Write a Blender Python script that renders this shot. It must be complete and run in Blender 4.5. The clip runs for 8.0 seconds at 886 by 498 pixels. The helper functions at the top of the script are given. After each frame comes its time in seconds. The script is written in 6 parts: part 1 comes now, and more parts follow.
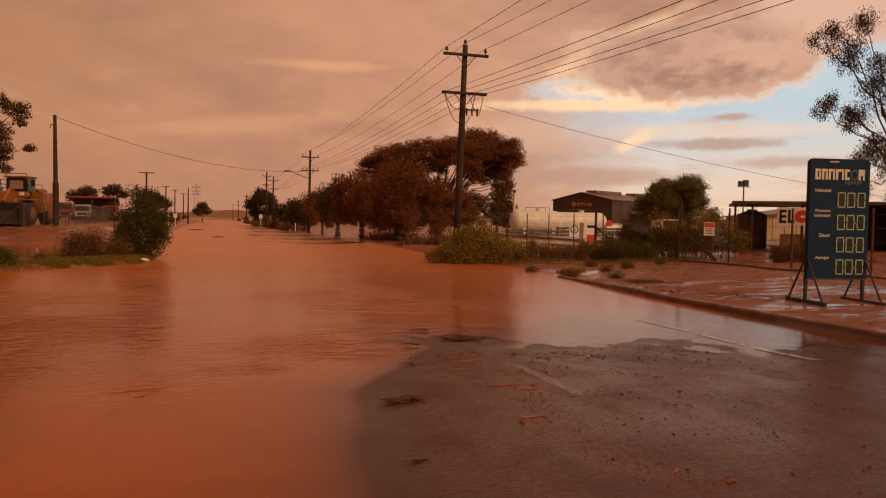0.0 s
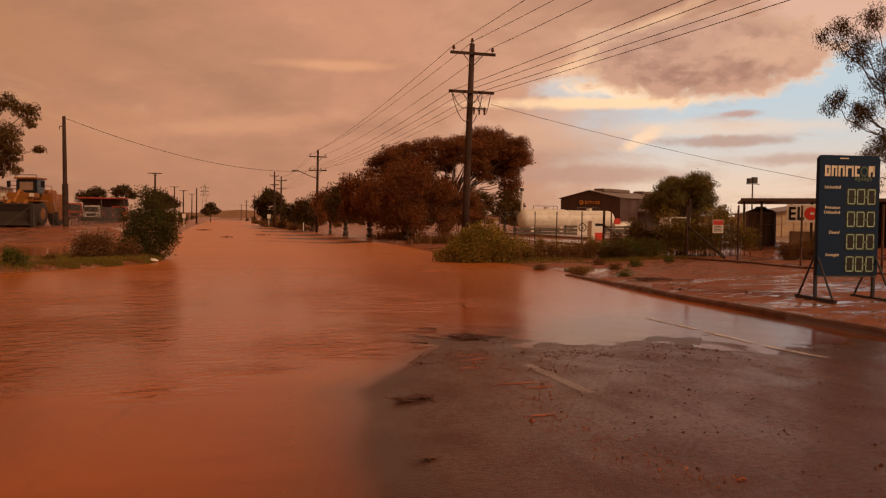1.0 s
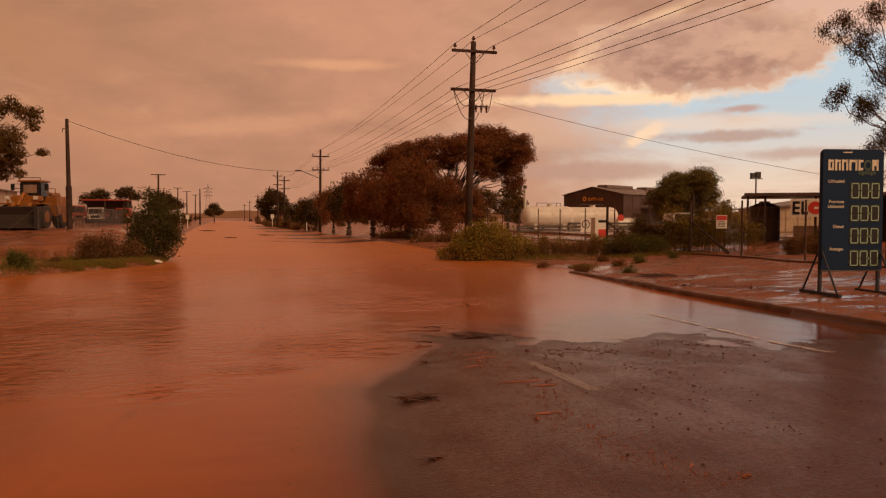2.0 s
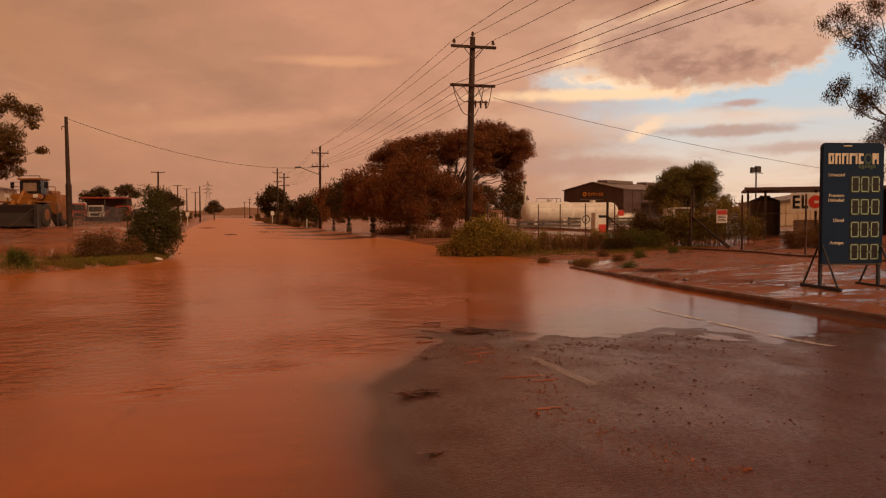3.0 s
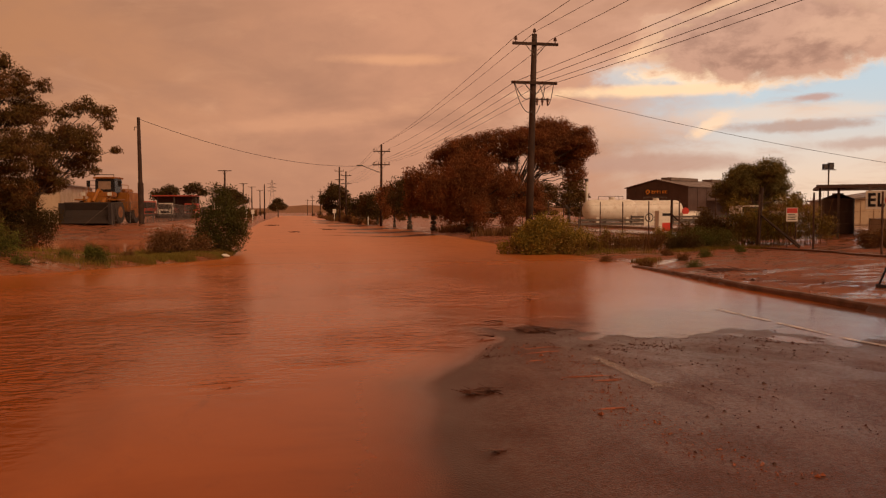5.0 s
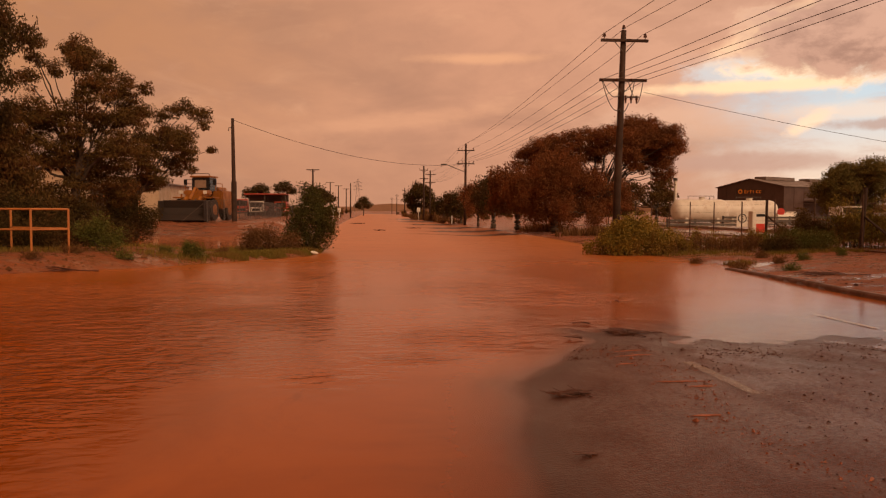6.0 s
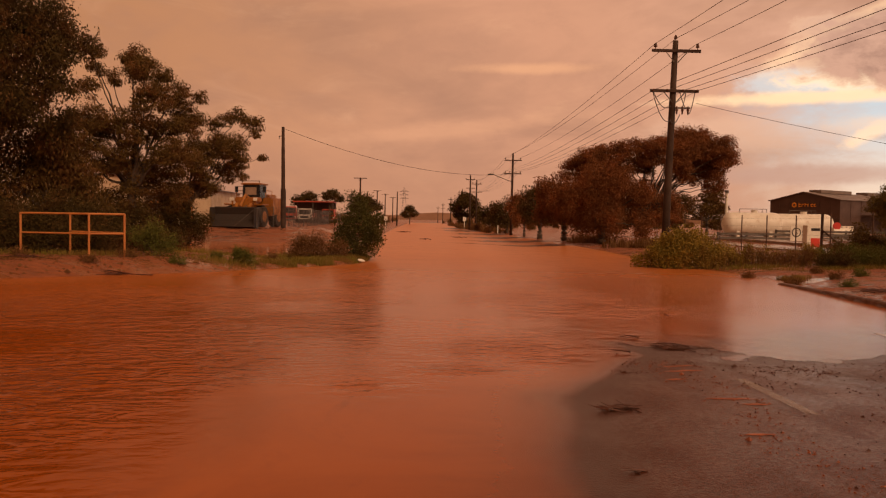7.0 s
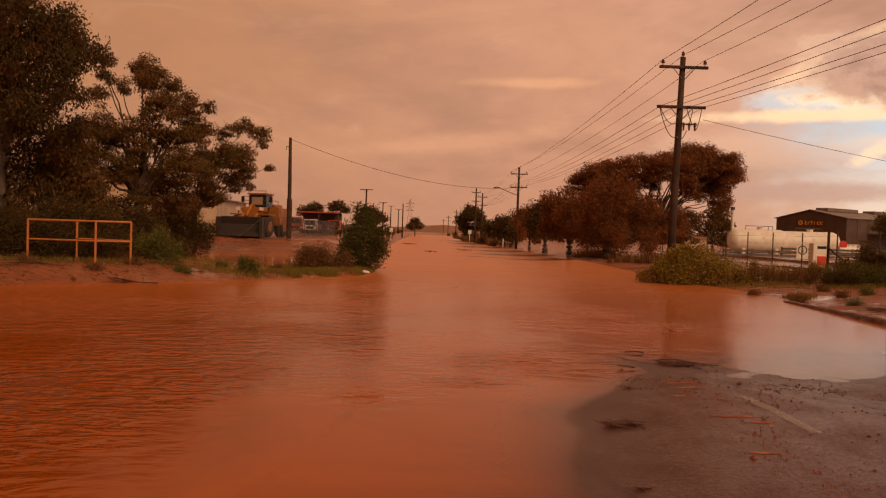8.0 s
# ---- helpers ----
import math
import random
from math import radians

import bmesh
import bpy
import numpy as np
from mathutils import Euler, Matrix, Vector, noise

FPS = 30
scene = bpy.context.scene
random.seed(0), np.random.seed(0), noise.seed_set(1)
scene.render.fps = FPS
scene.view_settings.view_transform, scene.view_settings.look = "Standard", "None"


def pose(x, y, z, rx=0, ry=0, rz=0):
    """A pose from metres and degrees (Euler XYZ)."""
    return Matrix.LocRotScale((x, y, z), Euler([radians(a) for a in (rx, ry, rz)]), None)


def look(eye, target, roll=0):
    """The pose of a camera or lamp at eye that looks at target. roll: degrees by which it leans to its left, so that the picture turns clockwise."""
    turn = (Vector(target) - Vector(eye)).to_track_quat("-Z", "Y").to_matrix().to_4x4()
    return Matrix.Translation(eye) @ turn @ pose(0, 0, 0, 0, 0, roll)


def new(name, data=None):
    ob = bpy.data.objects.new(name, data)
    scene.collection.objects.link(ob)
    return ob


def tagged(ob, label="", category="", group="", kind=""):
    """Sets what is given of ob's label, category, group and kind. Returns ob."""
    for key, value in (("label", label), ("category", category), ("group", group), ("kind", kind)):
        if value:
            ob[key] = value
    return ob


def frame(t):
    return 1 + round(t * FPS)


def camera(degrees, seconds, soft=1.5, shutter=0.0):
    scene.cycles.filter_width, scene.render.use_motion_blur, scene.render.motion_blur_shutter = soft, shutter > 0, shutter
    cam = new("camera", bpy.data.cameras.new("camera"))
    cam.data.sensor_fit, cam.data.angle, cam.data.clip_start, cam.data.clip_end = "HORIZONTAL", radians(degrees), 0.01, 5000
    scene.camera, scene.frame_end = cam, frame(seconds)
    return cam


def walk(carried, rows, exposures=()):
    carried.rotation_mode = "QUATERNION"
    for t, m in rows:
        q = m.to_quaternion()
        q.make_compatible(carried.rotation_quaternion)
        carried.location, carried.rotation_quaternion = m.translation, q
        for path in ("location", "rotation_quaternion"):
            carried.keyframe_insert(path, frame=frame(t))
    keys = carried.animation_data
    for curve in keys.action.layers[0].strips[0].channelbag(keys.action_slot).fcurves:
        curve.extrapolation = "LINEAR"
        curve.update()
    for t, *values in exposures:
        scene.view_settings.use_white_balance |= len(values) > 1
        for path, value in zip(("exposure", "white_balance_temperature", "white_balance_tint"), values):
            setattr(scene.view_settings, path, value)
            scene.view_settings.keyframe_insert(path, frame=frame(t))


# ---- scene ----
cam = camera(59.66, 8.0, 1.2)
PATH = [
    (0.0, 0.133, 0.030, 1.572, -16.56, -2.07, -0.97),
    (0.5, 0.132, 0.017, 1.577, -16.25, -2.15, -0.84),
    (1.0, 0.128, 0.027, 1.573, -15.99, -2.16, -0.67),
    (1.5, 0.129, 0.023, 1.581, -15.81, -2.20, -0.35),
    (3.0, 0.138, 0.032, 1.576, -15.74, -2.59, 0.26),
    (3.5, 0.134, 0.020, 1.578, -15.57, -2.70, 0.17),
    (4.0, 0.127, 0.013, 1.582, -15.07, -2.67, 0.09),
    (4.5, 0.122, 0.007, 1.583, -13.75, -2.66, 0.16),
    (6.0, 0.040, 0.012, 1.590, -5.15, -2.81, -0.13),
    (6.5, 0.022, -0.009, 1.601, -2.80, -2.63, -0.52),
    (7.0, 0.008, 0.004, 1.600, -1.76, -2.15, -0.89),
    (7.5, -0.006, -0.007, 1.605, -1.43, -1.75, -1.28),
    (8.0, 0.0, 0.0, 1.600, -1.37, -1.23, -1.72),
]
walk(cam, [(t, pose(x, y, z, 90 + p, r, yaw)) for t, x, y, z, yaw, p, r in PATH], [(0.0, 0.06, 7900, 15), (4.5, 0.05, 7900, 15), (6.0, 0.26, 7900, 15), (8.0, 0.22, 7900, 15)])

# ---------------------------------------------------------------- node helpers
class Nodes:
    """Short-hand for building a node tree."""

    def __init__(self, tree):
        self.t = tree
        tree.nodes.clear()

    def n(self, kind, **sockets):
        node = self.t.nodes.new(kind)
        self.fill(node, sockets)
        return node

    def fill(self, node, sockets):
        for k, v in sockets.items():
            key = int(k[1:]) if k[0] == "i" and k[1:].isdigit() else k
            self.put(node.inputs[key], v)

    def put(self, socket, v):
        if hasattr(v, "is_linked"):
            self.t.links.new(v, socket)
        elif hasattr(socket.default_value, "__len__") and not hasattr(v, "__len__"):
            socket.default_value = [v] * len(socket.default_value)
        elif hasattr(socket.default_value, "__len__") and len(socket.default_value) == 4 and len(v) == 3:
            socket.default_value = (*v, 1)
        else:
            socket.default_value = v

    def m(self, op, a, b=0.0, c=0.0):
        node = self.t.nodes.new("ShaderNodeMath")
        node.operation = op
        self.fill(node, {"i0": a, "i1": b, "i2": c})
        return node.outputs[0]

    def ramp(self, v, lo, hi, a=0.0, b=1.0):
        node = self.t.nodes.new("ShaderNodeMapRange")
        node.interpolation_type = "SMOOTHSTEP"
        self.fill(node, {"i0": v, "i1": lo, "i2": hi, "i3": a, "i4": b})
        return node.outputs[0]

    def mix(self, f, a, b, blend="MIX"):
        node = self.t.nodes.new("ShaderNodeMix")
        node.data_type, node.blend_type = "RGBA", blend
        self.put(node.inputs[0], f), self.put(node.inputs[6], a), self.put(node.inputs[7], b)
        return node.outputs[2]

    def noise(self, vec, scale, detail=4.0, rough=0.55, dist=0.0):
        return self.n("ShaderNodeTexNoise", Vector=vec, Scale=scale, Detail=detail, Roughness=rough, Distortion=dist).outputs[0]

    def bump(self, h, strength, distance=0.02):
        return self.n("ShaderNodeBump", Height=h, Strength=strength, Distance=distance).outputs[0]

    def attr(self, name):
        node = self.t.nodes.new("ShaderNodeAttribute")
        node.attribute_name = name
        return node.outputs[2]


# ---------------------------------------------------------------- sky and light
SUN_EL, SUN_AZ = 36.0, 150.0
world = bpy.data.worlds.new("world")
scene.world = world
world.use_nodes = True
w = Nodes(world.node_tree)
way = w.n("ShaderNodeTexCoord").outputs[0]
sep = w.n("ShaderNodeSeparateXYZ", i0=way).outputs
az = w.m("MULTIPLY", w.m("ARCTAN2", sep[0], sep[1]), 57.2958)
el = w.m("MULTIPLY", w.m("ARCSINE", sep[2]), 57.2958)
sky = w.n("ShaderNodeTexSky")
sky.sky_type, sky.sun_disc, sky.dust_density = "NISHITA", False, 3.0
sky.sun_elevation, sky.sun_rotation = radians(SUN_EL), radians(SUN_AZ)
flat = w.n("ShaderNodeCombineXYZ", i0=w.m("MULTIPLY", az, 0.05), i1=w.m("MULTIPLY", el, 0.16), i2=0.0).outputs[0]
round_ = w.n("ShaderNodeCombineXYZ", i0=w.m("MULTIPLY", az, 0.16), i1=w.m("MULTIPLY", el, 0.28), i2=3.0).outputs[0]
big = w.noise(flat, 0.9, 5.0, 0.55, 0.4)
fine = w.noise(round_, 1.3, 6.0, 0.6, 0.3)
tiny = w.noise(round_, 4.0, 6.0, 0.62, 0.2)
wisp = w.noise(flat, 2.6, 5.0, 0.6, 0.8)


def cloud(a0, e0, ra, re, soft=0.35, amp=0.9, tilt=0.0):
    """An uneven cloud: 1 inside, 0 outside; tilt: degrees of height it gains per degree along."""
    along = w.m("SUBTRACT", az, a0)
    da = w.m("DIVIDE", along, ra)
    de = w.m("DIVIDE", w.m("SUBTRACT", w.m("SUBTRACT", el, e0), w.m("MULTIPLY", along, tilt)), re)
    q = w.m("SQRT", w.m("ADD", w.m("MULTIPLY", da, da), w.m("MULTIPLY", de, de)))
    q = w.m("ADD", q, w.m("MULTIPLY", w.m("SUBTRACT", fine, 0.5), amp * 1.7))
    q = w.m("ADD", q, w.m("MULTIPLY", w.m("SUBTRACT", tiny, 0.5), amp * 0.75))
    q = w.m("ADD", q, w.m("MULTIPLY", w.m("SUBTRACT", curl, 0.5), amp * 0.22))
    return w.ramp(q, 1 - soft, 1 + soft, 1.0, 0.0)


def lay(under, colour, amount, *shape):
    return w.mix(w.m("MULTIPLY", cloud(*shape), amount), under, colour)


curl = w.noise(round_, 11.0, 5.0, 0.65, 0.4)
warm = w.mix(w.ramp(az, -32.0, 10.0), (0.44, 0.21, 0.108), (0.55, 0.29, 0.20))
warm = w.mix(w.ramp(az, 8.0, 36.0), warm, (0.62, 0.385, 0.30))
warm = w.mix(w.ramp(big, 0.40, 0.68, 0.0, 0.8), warm, (0.35, 0.19, 0.138))
warm = w.mix(w.ramp(wisp, 0.5, 0.8, 0.0, 0.4), warm, (0.66, 0.37, 0.24))
warm = w.mix(w.ramp(fine, 0.42, 0.66, 0.0, 0.28), warm, (0.37, 0.20, 0.148))
warm = w.mix(w.ramp(el, 0.5, 7.0, 0.4, 0.0), warm, (0.36, 0.175, 0.115))
pale = lay(warm, (0.76, 0.41, 0.245), 0.55, 8.2, 11.0, 4.2, 0.32, 0.7, 0.9)
pale = lay(pale, (0.70, 0.37, 0.235), 0.4, 2.0, 6.6, 6.5, 0.5, 0.8, 1.0, 0.10)
clear = w.mix(w.ramp(el, 1.0, 9.0), (0.84, 0.68, 0.57), (0.50, 0.68, 0.85))
clear = w.mix(0.12, clear, w.mix(1.0, sky.outputs[0], (0.08, 0.08, 0.08), "MULTIPLY"))
lift = w.ramp(az, 30.0, 46.0, 0.0, 2.2)
gap = w.m("MULTIPLY", w.ramp(w.m("ADD", az, w.m("MULTIPLY", w.m("SUBTRACT", fine, 0.5), 12.0)), 20.0, 33.0), w.ramp(w.m("ADD", w.m("SUBTRACT", el, lift), w.m("MULTIPLY", w.m("SUBTRACT", fine, 0.5), 4.0)), 9.6, 11.2, 1.0, 0.0))
gap = w.m("MULTIPLY", gap, w.ramp(az, 62.0, 80.0, 1.0, 0.0))
gap = w.m("MULTIPLY", gap, w.ramp(wisp, 0.48, 0.72, 1.0, 0.55))
heaven = w.mix(gap, pale, clear)
# broken blue and cream below the large cloud
heaven = lay(heaven, (0.55, 0.66, 0.76), 0.7, 27.3, 9.5, 4.2, 0.8, 0.35, 1.6)
heaven = lay(heaven, (1.0, 0.73, 0.48), 0.85, 27.2, 8.5, 7.6, 0.42, 0.5, 0.9)
heaven = lay(heaven, (1.0, 0.80, 0.60), 0.75, 29.2, 9.4, 2.8, 0.55, 0.45, 2.0)
heaven = lay(heaven, (0.66, 0.43, 0.33), 0.6, 22.5, 6.2, 6.0, 1.3, 0.6, 0.8)
heaven = lay(heaven, (1.0, 0.74, 0.52), 0.7, 30.3, 5.9, 1.2, 0.40, 0.7, 2.2, 0.5)
heaven = lay(heaven, (0.86, 0.66, 0.52), 0.5, 36.0, 6.6, 7.0, 0.5, 0.7, 1.3)
# the large cloud, its bright rim and the bank above it
heaven = lay(heaven, (0.68, 0.46, 0.39), 0.9, 45.5, 14.2, 7.5, 2.6, 0.25, 0.7, -0.05)
heaven = lay(heaven, (0.95, 0.66, 0.44), 0.75, 29.5, 13.0, 4.6, 0.65, 0.6, 1.0, 0.45)
heaven = lay(heaven, (0.98, 0.70, 0.48), 0.75, 33.9, 11.3, 7.6, 2.8, 0.22, 0.75)
body = w.mix(w.ramp(w.m("ADD", w.m("MULTIPLY", w.m("SUBTRACT", fine, 0.5), 1.6), w.m("MULTIPLY", w.m("SUBTRACT", tiny, 0.5), 1.2)), -0.25, 0.3), (0.56, 0.345, 0.275), (0.37, 0.22, 0.18))
body = w.mix(w.ramp(el, 10.0, 15.0, 0.0, 0.5), body, (0.58, 0.37, 0.30))
heaven = w.mix(cloud(34.0, 11.6, 7.3, 2.75, 0.19, 0.75), heaven, body)
heaven = lay(heaven, (0.72, 0.47, 0.36), 0.5, 38.6, 11.6, 2.2, 0.9, 0.5, 1.4)
# grey streaks low down
heaven = lay(heaven, (0.43, 0.27, 0.225), 0.7, 36.0, 5.65, 4.0, 0.34, 0.5, 1.5)
heaven = lay(heaven, (0.50, 0.25, 0.19), 0.7, 37.0, 7.5, 1.3, 0.24, 0.6, 1.7)
heaven = lay(heaven, (0.47, 0.31, 0.27), 0.65, 41.0, 4.35, 4.0, 0.36, 0.6, 1.4)
heaven = lay(heaven, (0.47, 0.30, 0.255), 0.75, 27.0, 3.4, 6.5, 0.6, 0.5, 0.7)
heaven = w.mix(w.m("MULTIPLY", w.ramp(az, 6.0, -14.0), w.ramp(el, 4.0, 12.0, 0.0, 0.25)), heaven, (0.34, 0.17, 0.10))
# the sky behind the camera, thin bright cloud before the low sun, and the ground's own colour below
back = w.ramp(w.m("ABSOLUTE", az), 70.0, 150.0)
heaven = w.mix(back, heaven, w.mix(w.ramp(sep[0], -0.6, 0.6), (0.26, 0.115, 0.055), w.mix(w.ramp(big, 0.35, 0.7), (0.82, 0.47, 0.29), (0.58, 0.33, 0.21))))
heaven = w.mix(w.ramp(el, 20.0, 50.0, 0.0, 0.9), heaven, w.mix(w.ramp(sep[0], -0.5, 0.5), (0.27, 0.125, 0.065), (0.46, 0.265, 0.18)))
heaven = w.mix(w.ramp(el, -2.0, 0.0, 1.0, 0.0), heaven, (0.16, 0.07, 0.035))
w.n("ShaderNodeOutputWorld", Surface=w.n("ShaderNodeBackground", Color=heaven, Strength=1.0).outputs[0])

sun = new("sun", bpy.data.lights.new("sun", "SUN"))
sun.data.energy, sun.data.angle, sun.data.color = 1.25, radians(25), (1.0, 0.74, 0.52)
_a, _e = radians(SUN_AZ), radians(SUN_EL)
sun.matrix_world = look((0, 0, 0), (-math.sin(_a) * math.cos(_e), -math.cos(_a) * math.cos(_e), -math.sin(_e)))
sun.location = (0, 0, 60)


# ---------------------------------------------------------------- materials
def material(name, a, b, rough=(0.6, 0.9), scale=3.0, fine=40.0, bump=0.3, metal=0.0, spots=None, spec=0.5):
    """Two colours mixed by a coarse and a fine noise, with uneven gloss and relief; spots: a third colour for stains."""
    mt = bpy.data.materials.new(name)
    mt.use_nodes = True
    k = Nodes(mt.node_tree)
    p = k.n("ShaderNodeTexCoord").outputs[3]
    n1, n2 = k.noise(p, scale, 5.0), k.noise(p, fine, 4.0)
    col = k.mix(k.ramp(k.m("ADD", n1, k.m("MULTIPLY", k.m("SUBTRACT", n2, 0.5), 0.7)), 0.3, 0.7), a, b)
    if spots:
        col = k.mix(k.ramp(k.noise(p, scale * 2.3, 6.0, 0.65), 0.56, 0.7, 0.0, 0.85), col, spots)
    sh = k.n("ShaderNodeBsdfPrincipled", **{"Base Color": col, "Roughness": k.ramp(n1, 0.3, 0.7, *rough), "Metallic": metal, "Specular IOR Level": spec, "Normal": k.bump(n2, bump, 0.01)})
    k.n("ShaderNodeOutputMaterial", Surface=sh.outputs[0])
    return mt


def leaf_material(name, a, b, c, rough=0.7):
    mt = bpy.data.materials.new(name)
    mt.use_nodes = True
    k = Nodes(mt.node_tree)
    isl = k.n("ShaderNodeNewGeometry").outputs["Random Per Island"]
    p = k.n("ShaderNodeTexCoord").outputs[3]
    col = k.mix(isl, a, b)
    col = k.mix(k.ramp(k.noise(p, 0.9, 3.0), 0.45, 0.7, 0.0, 0.8), col, c)
    sh = k.n("ShaderNodeBsdfPrincipled", **{"Base Color": col, "Roughness": rough, "Specular IOR Level": 0.12})
    tr = k.n("ShaderNodeBsdfTranslucent", Color=col)
    k.n("ShaderNodeOutputMaterial", Surface=k.n("ShaderNodeMixShader", i0=0.22, i1=sh.outputs[0], i2=tr.outputs[0]).outputs[0])
    return mt


def dirt_material():
    """Wet red earth: ruts, clods and smooth wet places."""
    mt = bpy.data.materials.new("red_earth")
    mt.use_nodes = True
    k = Nodes(mt.node_tree)
    p = k.n("ShaderNodeTexCoord").outputs[3]
    along = k.n("ShaderNodeMapping", i0=p, i3=(0.5, 1.5, 1.0)).outputs[0]
    n1, n2, n3 = k.noise(along, 0.7, 6.0, 0.65, 0.8), k.noise(along, 4.0, 6.0, 0.68), k.noise(p, 38.0, 4.0, 0.6)
    col = k.mix(k.ramp(n2, 0.3, 0.7), (0.36, 0.100, 0.034), (0.20, 0.060, 0.024))
    col = k.mix(k.ramp(n3, 0.5, 0.75, 0.0, 0.7), col, (0.085, 0.03, 0.015))
    col = k.mix(k.ramp(n1, 0.45, 0.65, 0.0, 0.7), col, (0.24, 0.095, 0.045))
    wet = k.ramp(k.m("ADD", n1, k.m("MULTIPLY", k.m("SUBTRACT", n2, 0.5), 0.9)), 0.48, 0.60)
    bmp = k.m("ADD", k.m("MULTIPLY", n2, 1.0), k.m("MULTIPLY", n3, 0.35))
    sh = k.n("ShaderNodeBsdfPrincipled", **{"Base Color": col, "Roughness": k.m("SUBTRACT", 0.75, k.m("MULTIPLY", wet, 0.58)), "Normal": k.bump(bmp, k.m("SUBTRACT", 1.0, k.m("MULTIPLY", wet, 0.8)), 0.10), "Coat Weight": k.m("MULTIPLY", wet, 0.7), "Coat Roughness": 0.12, "Coat IOR": 1.33})
    k.n("ShaderNodeOutputMaterial", Surface=sh.outputs[0])
    return mt


def asphalt_material():
    """Wet asphalt: grit, mud film, smooth wet places."""
    mt = bpy.data.materials.new("wet_asphalt")
    mt.use_nodes = True
    k = Nodes(mt.node_tree)
    p = k.n("ShaderNodeTexCoord").outputs[3]
    along = k.n("ShaderNodeMapping", i0=p, i3=(1.0, 0.3, 1.0)).outputs[0]
    n1, n2, n3 = k.noise(p, 0.9, 6.0, 0.68, 0.5), k.noise(along, 2.4, 6.0, 0.68), k.noise(p, 120.0, 3.0, 0.7)
    vor = k.n("ShaderNodeTexVoronoi", Vector=p, Scale=75.0).outputs[0]
    damp = k.attr("damp")
    grain = k.noise(p, 22.0, 5.0, 0.7)
    col = k.mix(k.ramp(n3, 0.40, 0.62), (0.026, 0.0050, 0.0015), (0.135, 0.028, 0.0075))
    col = k.mix(k.ramp(grain, 0.5, 0.72, 0.0, 0.7), col, (0.018, 0.010, 0.007))
    col = k.mix(k.ramp(n2, 0.42, 0.75, 0.0, 0.5), col, (0.12, 0.036, 0.014))
    col = k.mix(k.m("MULTIPLY", damp, 0.65), col, (0.045, 0.014, 0.006))
    wet = k.ramp(k.m("ADD", k.m("ADD", k.m("MULTIPLY", n1, 0.6), k.m("MULTIPLY", k.m("SUBTRACT", n2, 0.5), 0.3)), k.m("MULTIPLY", grain, 0.9)), 0.52, 1.0)
    wet = k.m("MAXIMUM", wet, k.m("MULTIPLY", damp, 0.6))
    rough = k.m("ADD", k.m("MULTIPLY", wet, -0.24), k.m("ADD", 0.46, k.m("MULTIPLY", n3, 0.12)))
    rel = k.m("ADD", k.m("ADD", vor, k.m("MULTIPLY", n3, 0.7)), k.m("MULTIPLY", grain, 0.25))
    sheen = k.ramp(k.m("ADD", n1, k.m("MULTIPLY", k.m("SUBTRACT", grain, 0.5), 0.7)), 0.36, 0.62, 0.45, 1.0)
    sh = k.n("ShaderNodeBsdfPrincipled", **{"Base Color": col, "Roughness": rough, "Specular IOR Level": 0.2, "Normal": k.bump(rel, k.m("SUBTRACT", 0.6, k.m("MULTIPLY", wet, 0.35)), 0.009), "Coat Weight": k.m("MULTIPLY", sheen, 0.33), "Coat Roughness": k.ramp(n1, 0.3, 0.65, 0.26, 0.13), "Coat IOR": 1.33, "Coat Normal": k.bump(rel, k.m("SUBTRACT", 0.32, k.m("MULTIPLY", wet, 0.2)), 0.005)})
    k.n("ShaderNodeOutputMaterial", Surface=sh.outputs[0])
    return mt


